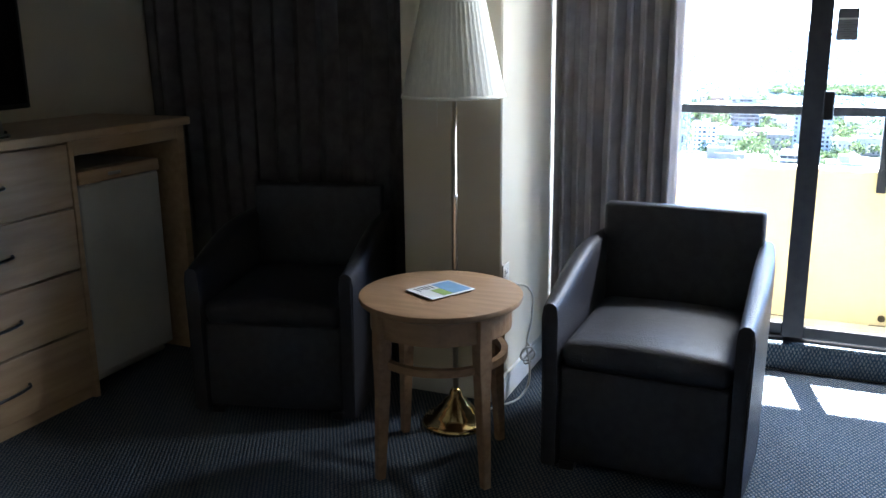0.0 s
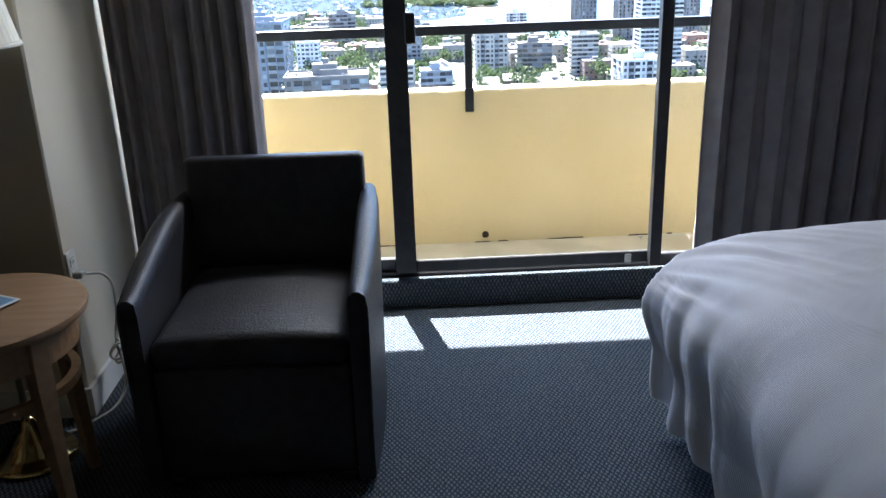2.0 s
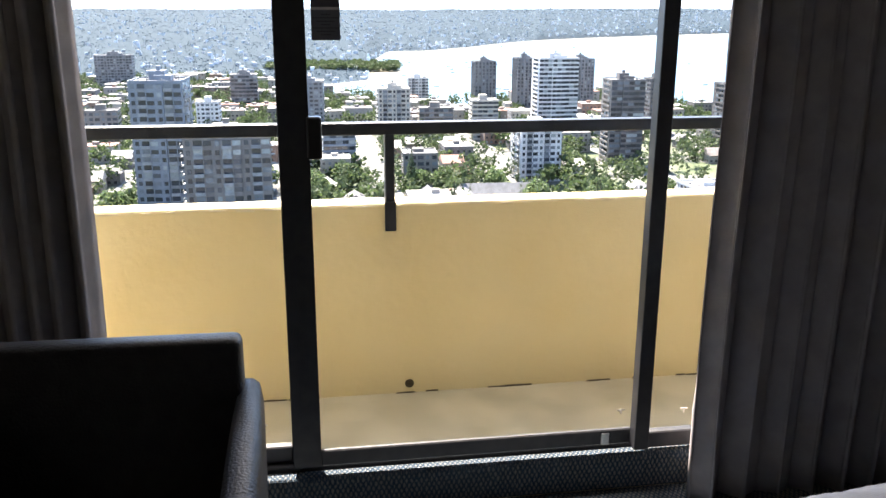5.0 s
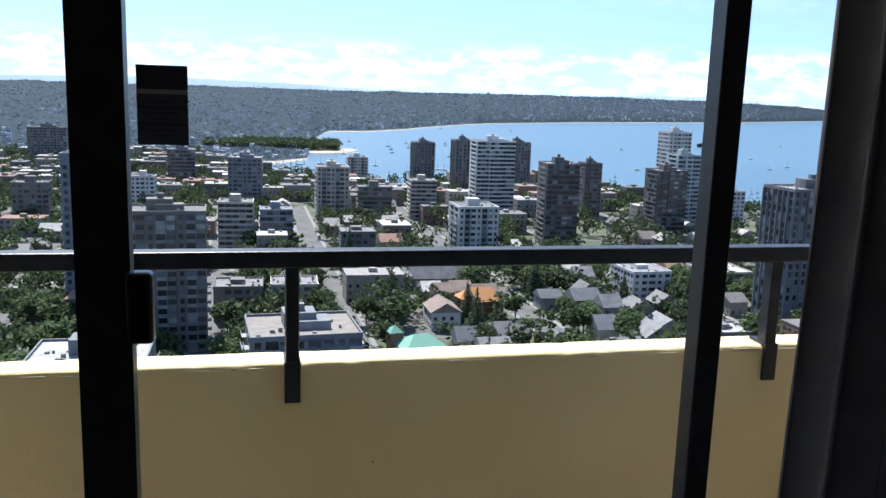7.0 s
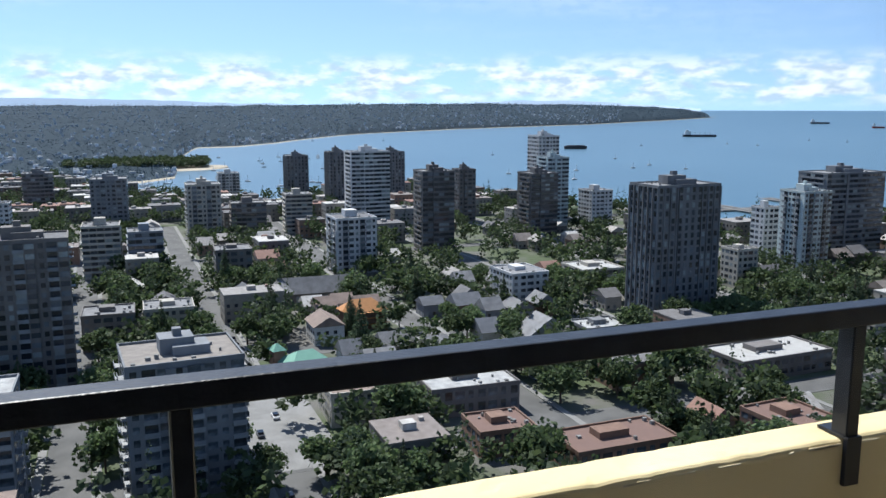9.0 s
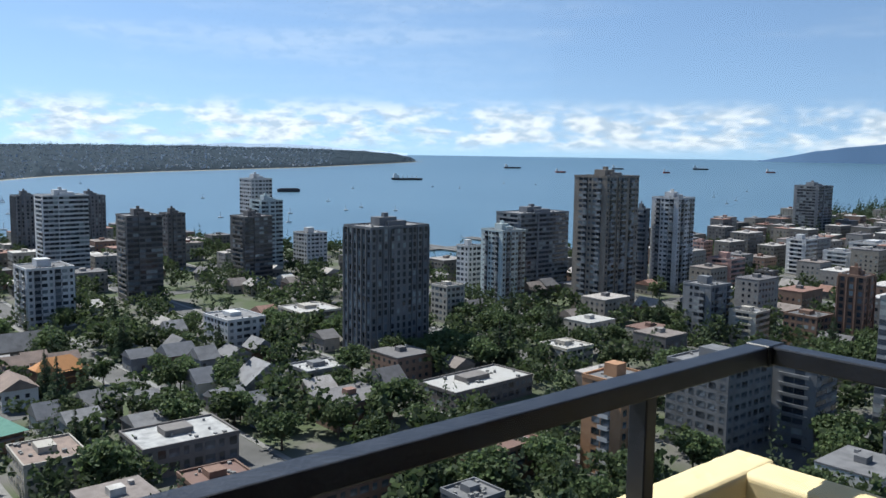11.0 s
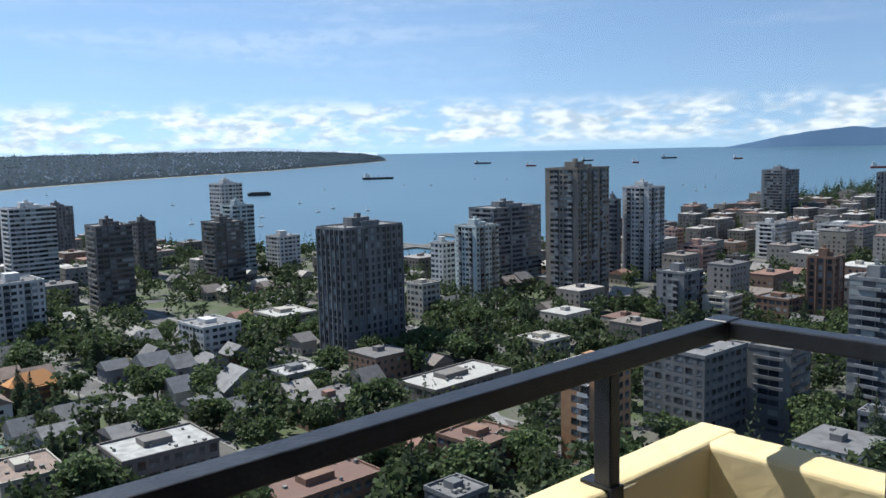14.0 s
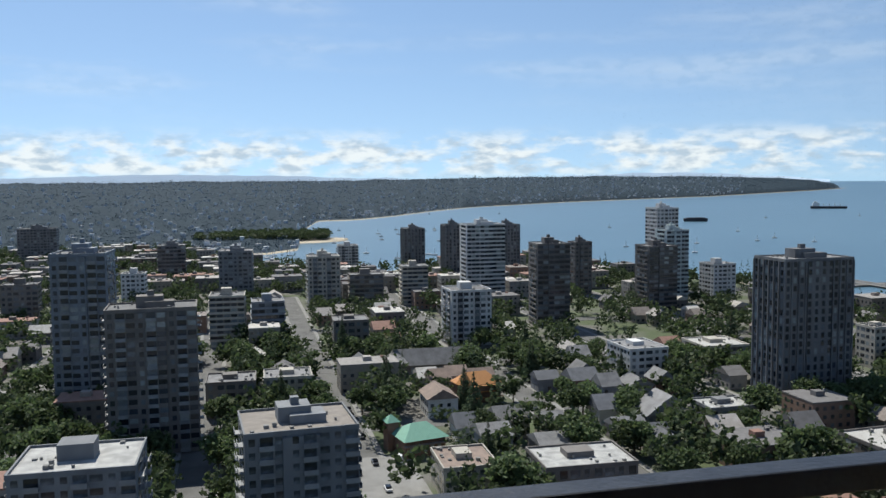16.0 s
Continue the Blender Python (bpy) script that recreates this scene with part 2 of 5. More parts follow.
# ---- mesh helpers ----
def boxes(list_of_boxes):
    """One mesh of axis-aligned boxes (x0, x1, y0, y1, z0, z1)."""
    v, f = [], []
    for x0, x1, y0, y1, z0, z1 in list_of_boxes:
        k = len(v)
        v += [(x0, y0, z0), (x1, y0, z0), (x1, y1, z0), (x0, y1, z0), (x0, y0, z1), (x1, y0, z1), (x1, y1, z1), (x0, y1, z1)]
        f += [(k, k + 3, k + 2, k + 1), (k + 4, k + 5, k + 6, k + 7), (k, k + 1, k + 5, k + 4), (k + 1, k + 2, k + 6, k + 5), (k + 2, k + 3, k + 7, k + 6), (k + 3, k, k + 4, k + 7)]
    me = bpy.data.meshes.new("boxes")
    me.from_pydata(v, [], f)
    return me


def mesh_of(bm, smooth_faces=False):
    me = bpy.data.meshes.new("mesh")
    bmesh.ops.recalc_face_normals(bm, faces=bm.faces)
    for face in bm.faces:
        face.smooth = smooth_faces
    bm.to_mesh(me)
    bm.free()
    return me


def box_bm(x0, x1, y0, y1, z0, z1, bevel=0.0, segments=2):
    bm = bmesh.new()
    bmesh.ops.create_cube(bm, size=1, matrix=Matrix.Translation(((x0 + x1) / 2, (y0 + y1) / 2, (z0 + z1) / 2)) @ Matrix.Diagonal((x1 - x0, y1 - y0, z1 - z0, 1)))
    if bevel:
        bmesh.ops.bevel(bm, geom=bm.edges[:], offset=bevel, segments=segments, profile=0.5, affect="EDGES")
    return bm


def lathe(profile, steps=32, closed=True):
    """Turned shape about z from (radius, z) pairs."""
    bm = bmesh.new()
    rings = [[bm.verts.new((r * math.cos(2 * math.pi * i / steps), r * math.sin(2 * math.pi * i / steps), z)) for i in range(steps)] for r, z in profile]
    for a, b in zip(rings, rings[1:]):
        for i in range(steps):
            bm.faces.new((a[i], a[(i + 1) % steps], b[(i + 1) % steps], b[i]))
    if closed:
        bm.faces.new(rings[0]), bm.faces.new(rings[-1])
    return bm


def tube(points, radius, steps=8):
    cu = bpy.data.curves.new("tube", "CURVE")
    cu.dimensions, cu.bevel_depth, cu.bevel_resolution, cu.resolution_u = "3D", radius, 2, 6
    sp = cu.splines.new("BEZIER")
    sp.bezier_points.add(len(points) - 1)
    for bp, p in zip(sp.bezier_points, points):
        bp.co, bp.handle_left_type, bp.handle_right_type = p, "AUTO", "AUTO"
    ob = bpy.data.objects.new("tube", cu)
    scene.collection.objects.link(ob)
    me = bpy.data.meshes.new_from_object(ob.evaluated_get(bpy.context.evaluated_depsgraph_get()))
    bpy.data.objects.remove(ob)
    return me


def part(name, shape, mat, parent=None, label="", smooth_faces=False):
    me = mesh_of(shape, smooth_faces) if isinstance(shape, bmesh.types.BMesh) else shape
    if not me.materials:
        me.materials.append(mat)
    ob = new(name, me)
    if parent:
        ob.parent = parent
    return tagged(ob, label)


def thing(name, label, category, m=None, group="", kind=""):
    ob = new(name)
    if m:
        ob.matrix_world = m
    return tagged(ob, label, category, group, kind)


def structure(name, shape, mat, label, category="", smooth_faces=False):
    return tagged(part(name, shape, mat, None, label, smooth_faces), "", category or name.split("_")[0], "", "structure")


# ---- the room's shell ----
structure("floor", boxes([(-2.7, 3.2, -6.0, -0.06, -0.2, 0.0)]), CARPET, "blue and grey woven loop pile carpet")
structure("ceiling", boxes([(-2.9, 3.4, -6.2, 0.05, 2.5, 2.65)]), CEIL, "plain off-white textured ceiling")
# mostly unseen west and back walls are cream to bounce light inward
structure("wall_west", boxes([(-2.9, -2.7, -6.2, 0.05, -0.2, 2.5)]), PLASTER, "cream painted side wall behind the dresser")
structure("wall_east", boxes([(3.2, 3.4, -6.2, 0.05, -0.2, 2.5)]), TAUPE, "taupe painted side wall behind the bed")
structure("wall_back", boxes([(-2.7, 3.2, -6.2, -6.0, -0.2, 2.5)]), PLASTER, "cream painted wall at the room's far end")
structure("wall_south", boxes([(-2.7, -0.62, -0.06, 0.05, -0.2, 2.5), (-0.62, 2.62, -0.055, 0.05, 2.2, 2.5)]), PLASTER, "cream painted wall round the balcony window")
# end of the same wall, in the darker colour of the east wall
structure("wall_south_corner", boxes([(2.62, 3.2, -0.06, 0.05, -0.2, 2.5)]), TAUPE, "darker taupe wall between curtain and nightstand", "wall")
structure("pilaster", box_bm(-1.03, -0.62, -0.82, -0.06, 0.0, 2.5, 0.006, 1), PLASTER, "cream painted projecting wall pier beside the curtains", "wall")
structure("baseboard", boxes([(-0.62, -0.606, -0.832, -0.06, 0.0, 0.10), (-1.03, -0.62, -0.834, -0.82, 0.0, 0.10), (2.8, 3.2, -0.074, -0.06, 0.0, 0.10)]), TRIM, "white painted baseboard round the pier")
structure("window_step", box_bm(-0.60, 2.62, -0.066, -0.012, 0.0, 0.122, 0.012, 3), CARPET, "carpet-covered step below the balcony window", "step")

# ---- balcony window and its sliding sash ----
win = thing("window_1", "black aluminium sliding balcony window with clear glass", "window", None, "", "structure")


def bar(name, x0, x1, y0, y1, z0, z1, parent=win, bevel=0.004, mat=BLACK_ALU, label=""):
    return part(name, box_bm(x0, x1, y0, y1, z0, z1, bevel, 1), mat, parent, label)


bar("sill_frame", -0.60, 2.62, -0.012, 0.055, 0.02, 0.135)
bar("head_frame", -0.60, 2.62, -0.03, 0.05, 2.14, 2.2)
bar("jamb", -0.62, -0.56, -0.03, 0.05, 0.135, 2.14)
bar("jamb", 2.56, 2.62, -0.03, 0.05, 0.135, 2.14)
bar("mullion", 0.384, 0.43, 0.004, 0.022, 0.135, 2.14, win, 0.002)
bar("bottom_rail", -0.56, 0.384, 0.014, 0.046, 0.135, 0.19)
bar("bottom_rail", 1.474, 2.56, -0.062, -0.028, 0.135, 0.19)
for y in (-0.008, 0.006):
    bar("track", 0.40, 1.53, y, y + 0.004, 0.135, 0.146, win, 0.001, STEEL, "worn bare metal track")
sash = part("sash", boxes([(0.388, 0.469, -0.046, 0.002, 0.148, 2.13)]), BLACK_ALU, win, "sliding sash with wide meeting stile")
bar("stile", 1.428, 1.474, -0.092, -0.046, 0.148, 2.13, sash, 0.002)
bar("sash_rail", 0.469, 1.474, -0.0455, -0.028, 0.148, 0.20, sash)
bar("sash_rail", 0.469, 1.474, -0.0455, -0.028, 2.07, 2.13, sash)
part("pull_handle", box_bm(0.462, 0.503, -0.062, -0.028, 1.075, 1.19, 0.008, 3), DARK_PLASTIC, sash, "black moulded pull handle")
for x0, x1, y in ((-0.555, 0.384, 0.03), (0.469, 1.474, -0.034), (1.474, 2.558, -0.052)):
    pane = part("pane", boxes([(x0, x1, y, y + 0.005, 0.19, 2.14)]), GLASS, win, "clear glass pane")
    pane.visible_shadow = False
for x in (0.30, 1.40, 1.60):
    y = {0.30: 0.0285, 1.40: -0.0345, 1.60: -0.0525}[x]
    part("glass_mark", boxes([(x - 0.012, x + 0.012, y - 0.001, y, 0.258, 0.263), (x - 0.0025, x + 0.0025, y - 0.001, y, 0.246, 0.258)]), WHITE_PLASTIC, win, "small pale etched safety mark")
latch = thing("window_latch", "small worn metal foot latch on the window track", "latch")
part("latch_base", box_bm(1.315, 1.385, -0.040, -0.031, 0.15, 0.163, 0.002), STEEL, latch)
part("latch_body", box_bm(1.335, 1.363, -0.050, -0.031, 0.150, 0.190, 0.004), STEEL, latch)
notice = thing("window_notice", "dark printed notice card stuck on the window glass", "notice")
part("card", boxes([(0.485, 0.560, -0.0365, -0.0345, 1.386, 1.463)]), NOTICE, notice)
part("card_header", boxes([(0.485, 0.560, -0.0365, -0.0345, 1.470, 1.506)]), NOTICE_DARK, notice)
part("white_stripe", boxes([(0.485, 0.560, -0.0364, -0.0345, 1.463, 1.470)]), PAPER, notice)
for i in range(7):
    w = 0.012 + 0.012 * ((i * 5) % 3)
    part("text_bar", boxes([(0.5225 - w, 0.5225 + w, -0.0373, -0.0365, 1.450 - i * 0.0085, 1.4525 - i * 0.0085)]), NOTICE_DARK, notice)


# ---- curtains ----
def curtain(name, x0, x1, y, z0, z1, folds, depth, mat, label, flare=0.0, lean=0.0):
    bm = bmesh.new()
    nx, nz = folds * 14, 16
    grid = []
    for j in range(nz + 1):
        v = j / nz
        row = []
        for i in range(nx + 1):
            u = i / nx
            ph = u * folds * 2 * math.pi + 0.9 * math.sin(u * 9.1 + x0) + 0.25 * math.sin(v * 3 + u * 17)
            amp = depth * (0.75 + 0.35 * math.sin(u * 13.7 + 1.3)) * (1 - 0.25 * v) * min(1.0, 0.25 + u * folds * 0.9)
            x = x0 + (x1 - x0) * u + 0.012 * math.sin(2 * ph) + flare * (1 - v) ** 2 * (u - 0.3) + lean * (1 - v)
            row.append(bm.verts.new((x, y + amp * math.sin(ph) + 0.01 * math.sin(v * 7 + u * 5), z0 + (z1 - z0) * v)))
        grid.append(row)
    for a, b in zip(grid, grid[1:]):
        for i in range(nx):
            bm.faces.new((a[i], a[i + 1], b[i + 1], b[i]))
    ob = thing(name, label, "curtain", None, "balcony curtains")
    cloth = part("drape", bm, mat, ob, "", True)
    so = cloth.modifiers.new("thick", "SOLIDIFY")
    so.thickness = 0.004
    part("heading_rail", box_bm(min(x0, x1) - 0.02, max(x0, x1) + 0.02, y - 0.02, y + 0.02, z1 - 0.005, z1 + 0.03, 0.004), TRIM, ob)
    return ob


curtain("curtain", -0.60, -0.085, -0.17, -0.004, 2.44, 8, 0.040, DRAPE, "gathered grey fabric curtain drawn aside at the window", 0.0, 0.0)
right_drape = curtain("curtain", 1.585, 2.72, -0.16, -0.004, 2.44, 11, 0.045, DRAPE, "gathered grey fabric curtain hanging beside the bed", 0.0, 0.0)
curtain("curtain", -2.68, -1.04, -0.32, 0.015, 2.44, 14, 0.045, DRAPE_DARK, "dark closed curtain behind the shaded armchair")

# ---- balcony ----
structure("balcony_floor", boxes([(-2.3, 2.72, 0.05, 0.90, -0.22, -0.02)]), BALCONY_FLOOR, "weathered ochre balcony deck", "floor")
structure("balcony_slab_above", boxes([(-2.3, 2.66, 0.052, 1.15, 2.27, 2.45)]), CEIL, "underside of the balcony above", "ceiling")
structure("tower_wall", boxes([(-2.9, 3.4, -6.2, 0.04, -82, -0.21)]), PLASTER, "plain wall of the tower below the room", "wall")


def rough_wall(x0, x1, y0, y1, z0, z1, step):
    """A wall block with rounded, worn and slightly wavy arrises, swept along its longer side."""
    along_x = x1 - x0 > y1 - y0
    (u0, u1), (w0, w1) = ((x0, x1), (y0, y1)) if along_x else ((y0, y1), (x0, x1))
    rad = 0.017
    outline = [(w0, z0), (w0, z0 + 0.5), (w0, z1 - 0.12)]
    outline += [(w0 + rad - rad * math.cos(a), z1 - rad + rad * math.sin(a)) for a in (0, 0.4, 0.8, 1.2, 1.57)]
    outline += [(w0 + (w1 - w0) * k, z1) for k in (0.35, 0.5, 0.65)]
    outline += [(w1 - rad + rad * math.sin(a), z1 - rad + rad * math.cos(a)) for a in (0, 0.4, 0.8, 1.2, 1.57)]
    outline += [(w1, z1 - 0.12), (w1, z0)]
    bm = bmesh.new()
    rows = []
    n = max(2, int((u1 - u0) / step))
    for i in range(n + 1):
        u = u0 + (u1 - u0) * i / n
        row = []
        for w, z in outline:
            p = Vector((u, w, z)) if along_x else Vector((w, u, z))
            if z > z1 - 0.13 and 0 < i < n:
                chip = max(0.0, noise.noise(p * 16 + Vector((3, 1, 0))) - 0.25) * 0.009 if z > z1 - 0.03 else 0.0
                p.z += 0.0012 * noise.noise(p * 6) + 0.0012 * noise.noise(p * 25) - chip
                side = 0.002 * noise.noise(p * 7 + Vector((9, 0, 0)))
                p += Vector((0, side, 0)) if along_x else Vector((side, 0, 0))
            row.append(bm.verts.new(p))
        rows.append(row)
    k = len(outline)
    for p, q in zip(rows, rows[1:]):
        for j in range(k):
            bm.faces.new((p[j], p[(j + 1) % k], q[(j + 1) % k], q[j]))
    bm.faces.new(rows[0]), bm.faces.new(rows[-1])
    return bm


parapet = structure("parapet", rough_wall(-2.3, 2.72, 0.785, 0.90, -0.2, 0.762, 0.02), YELLOW, "yellow painted balcony parapet with chipped edges", "wall")
part("return_wall", rough_wall(2.585, 2.715, 0.045, 0.80, -0.2, 0.759, 0.02), YELLOW, parapet)
part("return_wall", rough_wall(-2.3, -2.18, 0.045, 0.80, -0.2, 0.759, 0.02), YELLOW, parapet)
rng = random.Random(4)
for i in range(40):
    x, w = rng.uniform(-1.2, 2.45), rng.uniform(0.01, 0.07)
    bm = box_bm(x, x + w, 0.7838, 0.787, 0.744 + rng.uniform(0, 0.004), 0.7495 + rng.uniform(0, 0.004), 0.001, 1)
    for v in bm.verts:
        v.co.z += 0.003 * noise.noise(v.co * 60)
    part("paint_chip", bm, CHIP, parapet, "flaked pale paint at the coping edge")
drain = structure("balcony_drain", lathe([(0.018, -0.004), (0.018, 0.0), (0.013, 0.001), (0.012, -0.003)], 16), GRIME, "small dark drain hole in the parapet foot", "drain")
drain.matrix_world = pose(0.83, 0.7815, 0.02, 90, 0, 0)
rng = random.Random(12)
for i in range(5):
    x, z = rng.uniform(-0.3, 2.4), rng.uniform(0.1, 0.66)
    bm = lathe([(0.0005, 0.0), (rng.uniform(0.002, 0.004), 0.0005), (0.001, 0.0012)], 7)
    fleck = part("paint_fleck", bm, GRIME, parapet, "small dark fleck of missing paint")
    fleck.matrix_world = pose(x, 0.7845, z, 90, 0, rng.uniform(0, 20))
rng = random.Random(9)
for i in range(30):
    x, w = rng.uniform(-0.4, 2.4), rng.uniform(0.02, 0.10)
    part("grime_streak", boxes([(x, x + w, 0.7828 - rng.uniform(0.001, 0.006), 0.786, -0.02, -0.017 + rng.uniform(0, 0.003))]), GRIME, parapet)

rail = thing("balcony_railing", "black painted square steel balcony railing", "railing", None, "", "structure")
part("top_rail", box_bm(-2.3, 2.70, 0.775, 0.83, 1.02, 1.065, 0.004, 2), RAIL_PAINT, rail)
part("top_rail", box_bm(2.645, 2.699, 0.04, 0.7745, 1.021, 1.064, 0.004, 2), RAIL_PAINT, rail)
for x in (-0.645, 0.762, 2.185):
    post = part("post", box_bm(x - 0.018, x + 0.018, 0.779, 0.825, 0.765, 1.022, 0.003, 1), RAIL_PAINT, rail)
    part("bracket", boxes([(x - 0.021, x + 0.021, 0.772, 0.784, 0.655, 0.768), (x - 0.021, x + 0.021, 0.784, 0.86, 0.763, 0.770)]), RAIL_PAINT, post)
part("post", box_bm(2.65, 2.694, 0.30, 0.336, 0.757, 1.022, 0.003, 1), RAIL_PAINT, rail)
part("weld_clip", box_bm(2.63, 2.702, 0.770, 0.834, 1.0155, 1.0675, 0.003, 1), RAIL_PAINT, rail, "corner sleeve of the rail")


# ---- furniture ----
def armchair(m, label):
    ob = thing("armchair", label, "armchair", m, "leather armchairs")
    part("skirt", box_bm(-0.27, 0.27, -0.335, 0.30, 0.03, 0.37, 0.015, 2), LEATHER, ob, "", True)
    bm = box_bm(-0.268, 0.268, -0.345, 0.24, 0.36, 0.455, 0.04, 4)
    bmesh.ops.subdivide_edges(bm, edges=[e for e in bm.edges if e.calc_length() > 0.3], cuts=6, use_grid_fill=True)
    for v in bm.verts:
        if v.co.z > 0.43:
            v.co.z += 0.028 * max(0, 1 - (v.co.x / 0.27) ** 2) * max(0, 1 - ((v.co.y + 0.06) / 0.34) ** 2)
    part("seat_cushion", bm, LEATHER, ob, "domed seat with soft sheen", True)
    bm = box_bm(-0.29, 0.29, 0.255, 0.385, 0.03, 0.80, 0.018, 3)
    for v in bm.verts:
        up = max(0.0, v.co.z - 0.4)
        v.co.y += 0.10 * up - (0.17 * up if v.co.y > 0.32 else 0)
    part("backrest", bm, LEATHER, ob, "flat upright backrest", True)
    for s in (-1, 1):
        bm = bmesh.new()
        n = 18
        rows = []
        for i in range(n + 1):
            u = i / n
            y = -0.355 + 0.71 * u
            top = 0.585 + 0.10 * math.sin(min(1, u * 1.25) * math.pi / 2) ** 1.3
            bulge = 0.016 * math.sin(u * math.pi) ** 0.8
            ring = []
            for x, z in ((0.272, 0.02), (0.318 + bulge, 0.02), (0.326 + bulge, top - 0.05), (0.320 + bulge, top - 0.012), (0.306 + bulge * 0.7, top), (0.290, top), (0.276, top - 0.012), (0.272, top - 0.05)):
                ring.append(bm.verts.new((s * x, y, z)))
            rows.append(ring)
        for a, b in zip(rows, rows[1:]):
            for k in range(8):
                bm.faces.new((a[k], a[(k + 1) % 8], b[(k + 1) % 8], b[k]))
        bm.faces.new(rows[0]), bm.faces.new(rows[-1])
        arm = part("arm", bm, LEATHER, ob, "sloping upholstered arm", True)
        ed = arm.modifiers.new("crisp", "EDGE_SPLIT")
        ed.split_angle = radians(50)
        part("piping", tube([(s * 0.317, -0.358, 0.03), (s * 0.317, -0.359, 0.35), (s * 0.317, -0.358, 0.56)], 0.003), LEATHER, arm)
    for x in (-0.24, 0.24):
        for y in (-0.31, 0.28):
            part("foot", box_bm(x - 0.025, x + 0.025, y - 0.025, y + 0.025, 0.0, 0.031, 0.004, 1), DARK_PLASTIC, ob)
    return ob


chair = armchair(pose(0.015, -0.935, 0, 0, 0, -1), "dark slate leather tub armchair beside the window")
other = copy_thing(chair, pose(-1.45, -0.95, 0, 0, 0, 14))
tagged(other, "dark slate leather tub armchair before the closed curtain")

# round side table
tab = thing("side_table", "round blond oak side table with tapered legs", "table", pose(-0.648, -1.335, 0, 0, 0, 0))
part("tabletop", lathe([(0.255, 0.572), (0.268, 0.578), (0.272, 0.588), (0.270, 0.597), (0.262, 0.600)], 64), OAK, tab, "", True).modifiers.new("crisp", "EDGE_SPLIT").split_angle = radians(40)
part("apron", lathe([(0.222, 0.492), (0.236, 0.492), (0.236, 0.573), (0.222, 0.573), (0.222, 0.492)], 48, False), OAK, tab, "curved apron below the top", False)
part("ring_stretcher", lathe([(0.200, 0.385), (0.222, 0.385), (0.222, 0.410), (0.200, 0.410), (0.200, 0.385)], 48, False), OAK, tab, "bent hoop stretcher")
for a in (237, 327, 57, 147):
    bm = bmesh.new()
    ca, sa = math.cos(radians(a)), math.sin(radians(a))
    levels = []
    for z, r, h in ((0.0, 0.248, 0.014), (0.30, 0.232, 0.019), (0.45, 0.228, 0.023), (0.573, 0.228, 0.023)):
        levels.append([bm.verts.new((ca * (r + dx * h) - sa * dy * h, sa * (r + dx * h) + ca * dy * h, z)) for dx, dy in ((-1, -1), (1, -1), (1, 1), (-1, 1))])
    for p, q in zip(levels, levels[1:]):
        for k in range(4):
            bm.faces.new((p[k], p[(k + 1) % 4], q[(k + 1) % 4], q[k]))
    bm.faces.new(levels[0]), bm.faces.new(levels[-1])
    bmesh.ops.bevel(bm, geom=[e for e in bm.edges if abs(e.verts[0].co.z - e.verts[1].co.z) > 0.05], offset=0.003, segments=2, affect="EDGES")
    part("leg", bm, OAK, tab)
mag = thing("magazine", "folded glossy brochure with green and blue print", "magazine", pose(-0.655, -1.325, 0.601, 0, 0, -28))
part("cover", box_bm(-0.07, 0.07, -0.09, 0.09, 0.0, 0.004, 0.001, 1), PAPER, mag)
part("back_leaf", box_bm(-0.06, 0.08, -0.095, 0.085, 0.0045, 0.007, 0.001, 1), PAPER, mag)
part("photo", boxes([(-0.05, 0.07, 0.0, 0.075, 0.007, 0.0078)]), PRINT_BLUE, mag)
part("photo", boxes([(0.0, 0.07, -0.04, -0.003, 0.007, 0.0078)]), PRINT_GREEN, mag)
for i in range(5):
    part("text_bar", boxes([(-0.05, -0.012 - 0.006 * (i % 2), -0.018 - i * 0.014, -0.012 - i * 0.014, 0.007, 0.0077)]), PRINT_DARK, mag)

# floor lamp
lamp = thing("floor_lamp", "brass floor lamp with tapered ivory shade, unlit", "lamp", pose(-0.712, -1.06, 0))
part("base", lathe([(0.0005, 0.0), (0.125, 0.0), (0.128, 0.010), (0.118, 0.022), (0.090, 0.028), (0.086, 0.040), (0.070, 0.052), (0.066, 0.066), (0.048, 0.078), (0.043, 0.094), (0.026, 0.106), (0.022, 0.128), (0.012, 0.142)], 40), BRASS, lamp, "stepped polished brass base", True)
part("pole", lathe([(0.0105, 0.13), (0.0105, 0.86), (0.0125, 0.862), (0.0125, 0.872), (0.0095, 0.874), (0.0095, 1.32)], 16), NICKEL, lamp, "slim satin metal pole", True)
n = 96
bm = bmesh.new()
lower, upper = [], []
for i in range(n):
    a = 2 * math.pi * i / n
    w = 0.0007 * (i % 2)
    lower.append(bm.verts.new(((0.178 + w) * math.cos(a), (0.178 + w) * math.sin(a), 1.215)))
    upper.append(bm.verts.new(((0.094 + w) * math.cos(a), (0.094 + w) * math.sin(a), 1.60)))
for i in range(n):
    bm.faces.new((lower[i], lower[(i + 1) % n], upper[(i + 1) % n], upper[i]))
shade_ob = part("shade", bm, SHADE_CLOTH, lamp, "pleated ivory cone shade", False)
shade_ob.modifiers.new("thick", "SOLIDIFY").thickness = 0.002
part("shade_band", lathe([(0.177, 1.213), (0.182, 1.213), (0.180, 1.224), (0.176, 1.224), (0.177, 1.213)], 64, False), SHADE_CLOTH, shade_ob, "", True)
part("shade_spider", boxes([(-0.1, 0.1, -0.002, 0.002, 1.585, 1.589), (-0.002, 0.002, -0.1, 0.1, 1.585, 1.589)]), NICKEL, shade_ob)
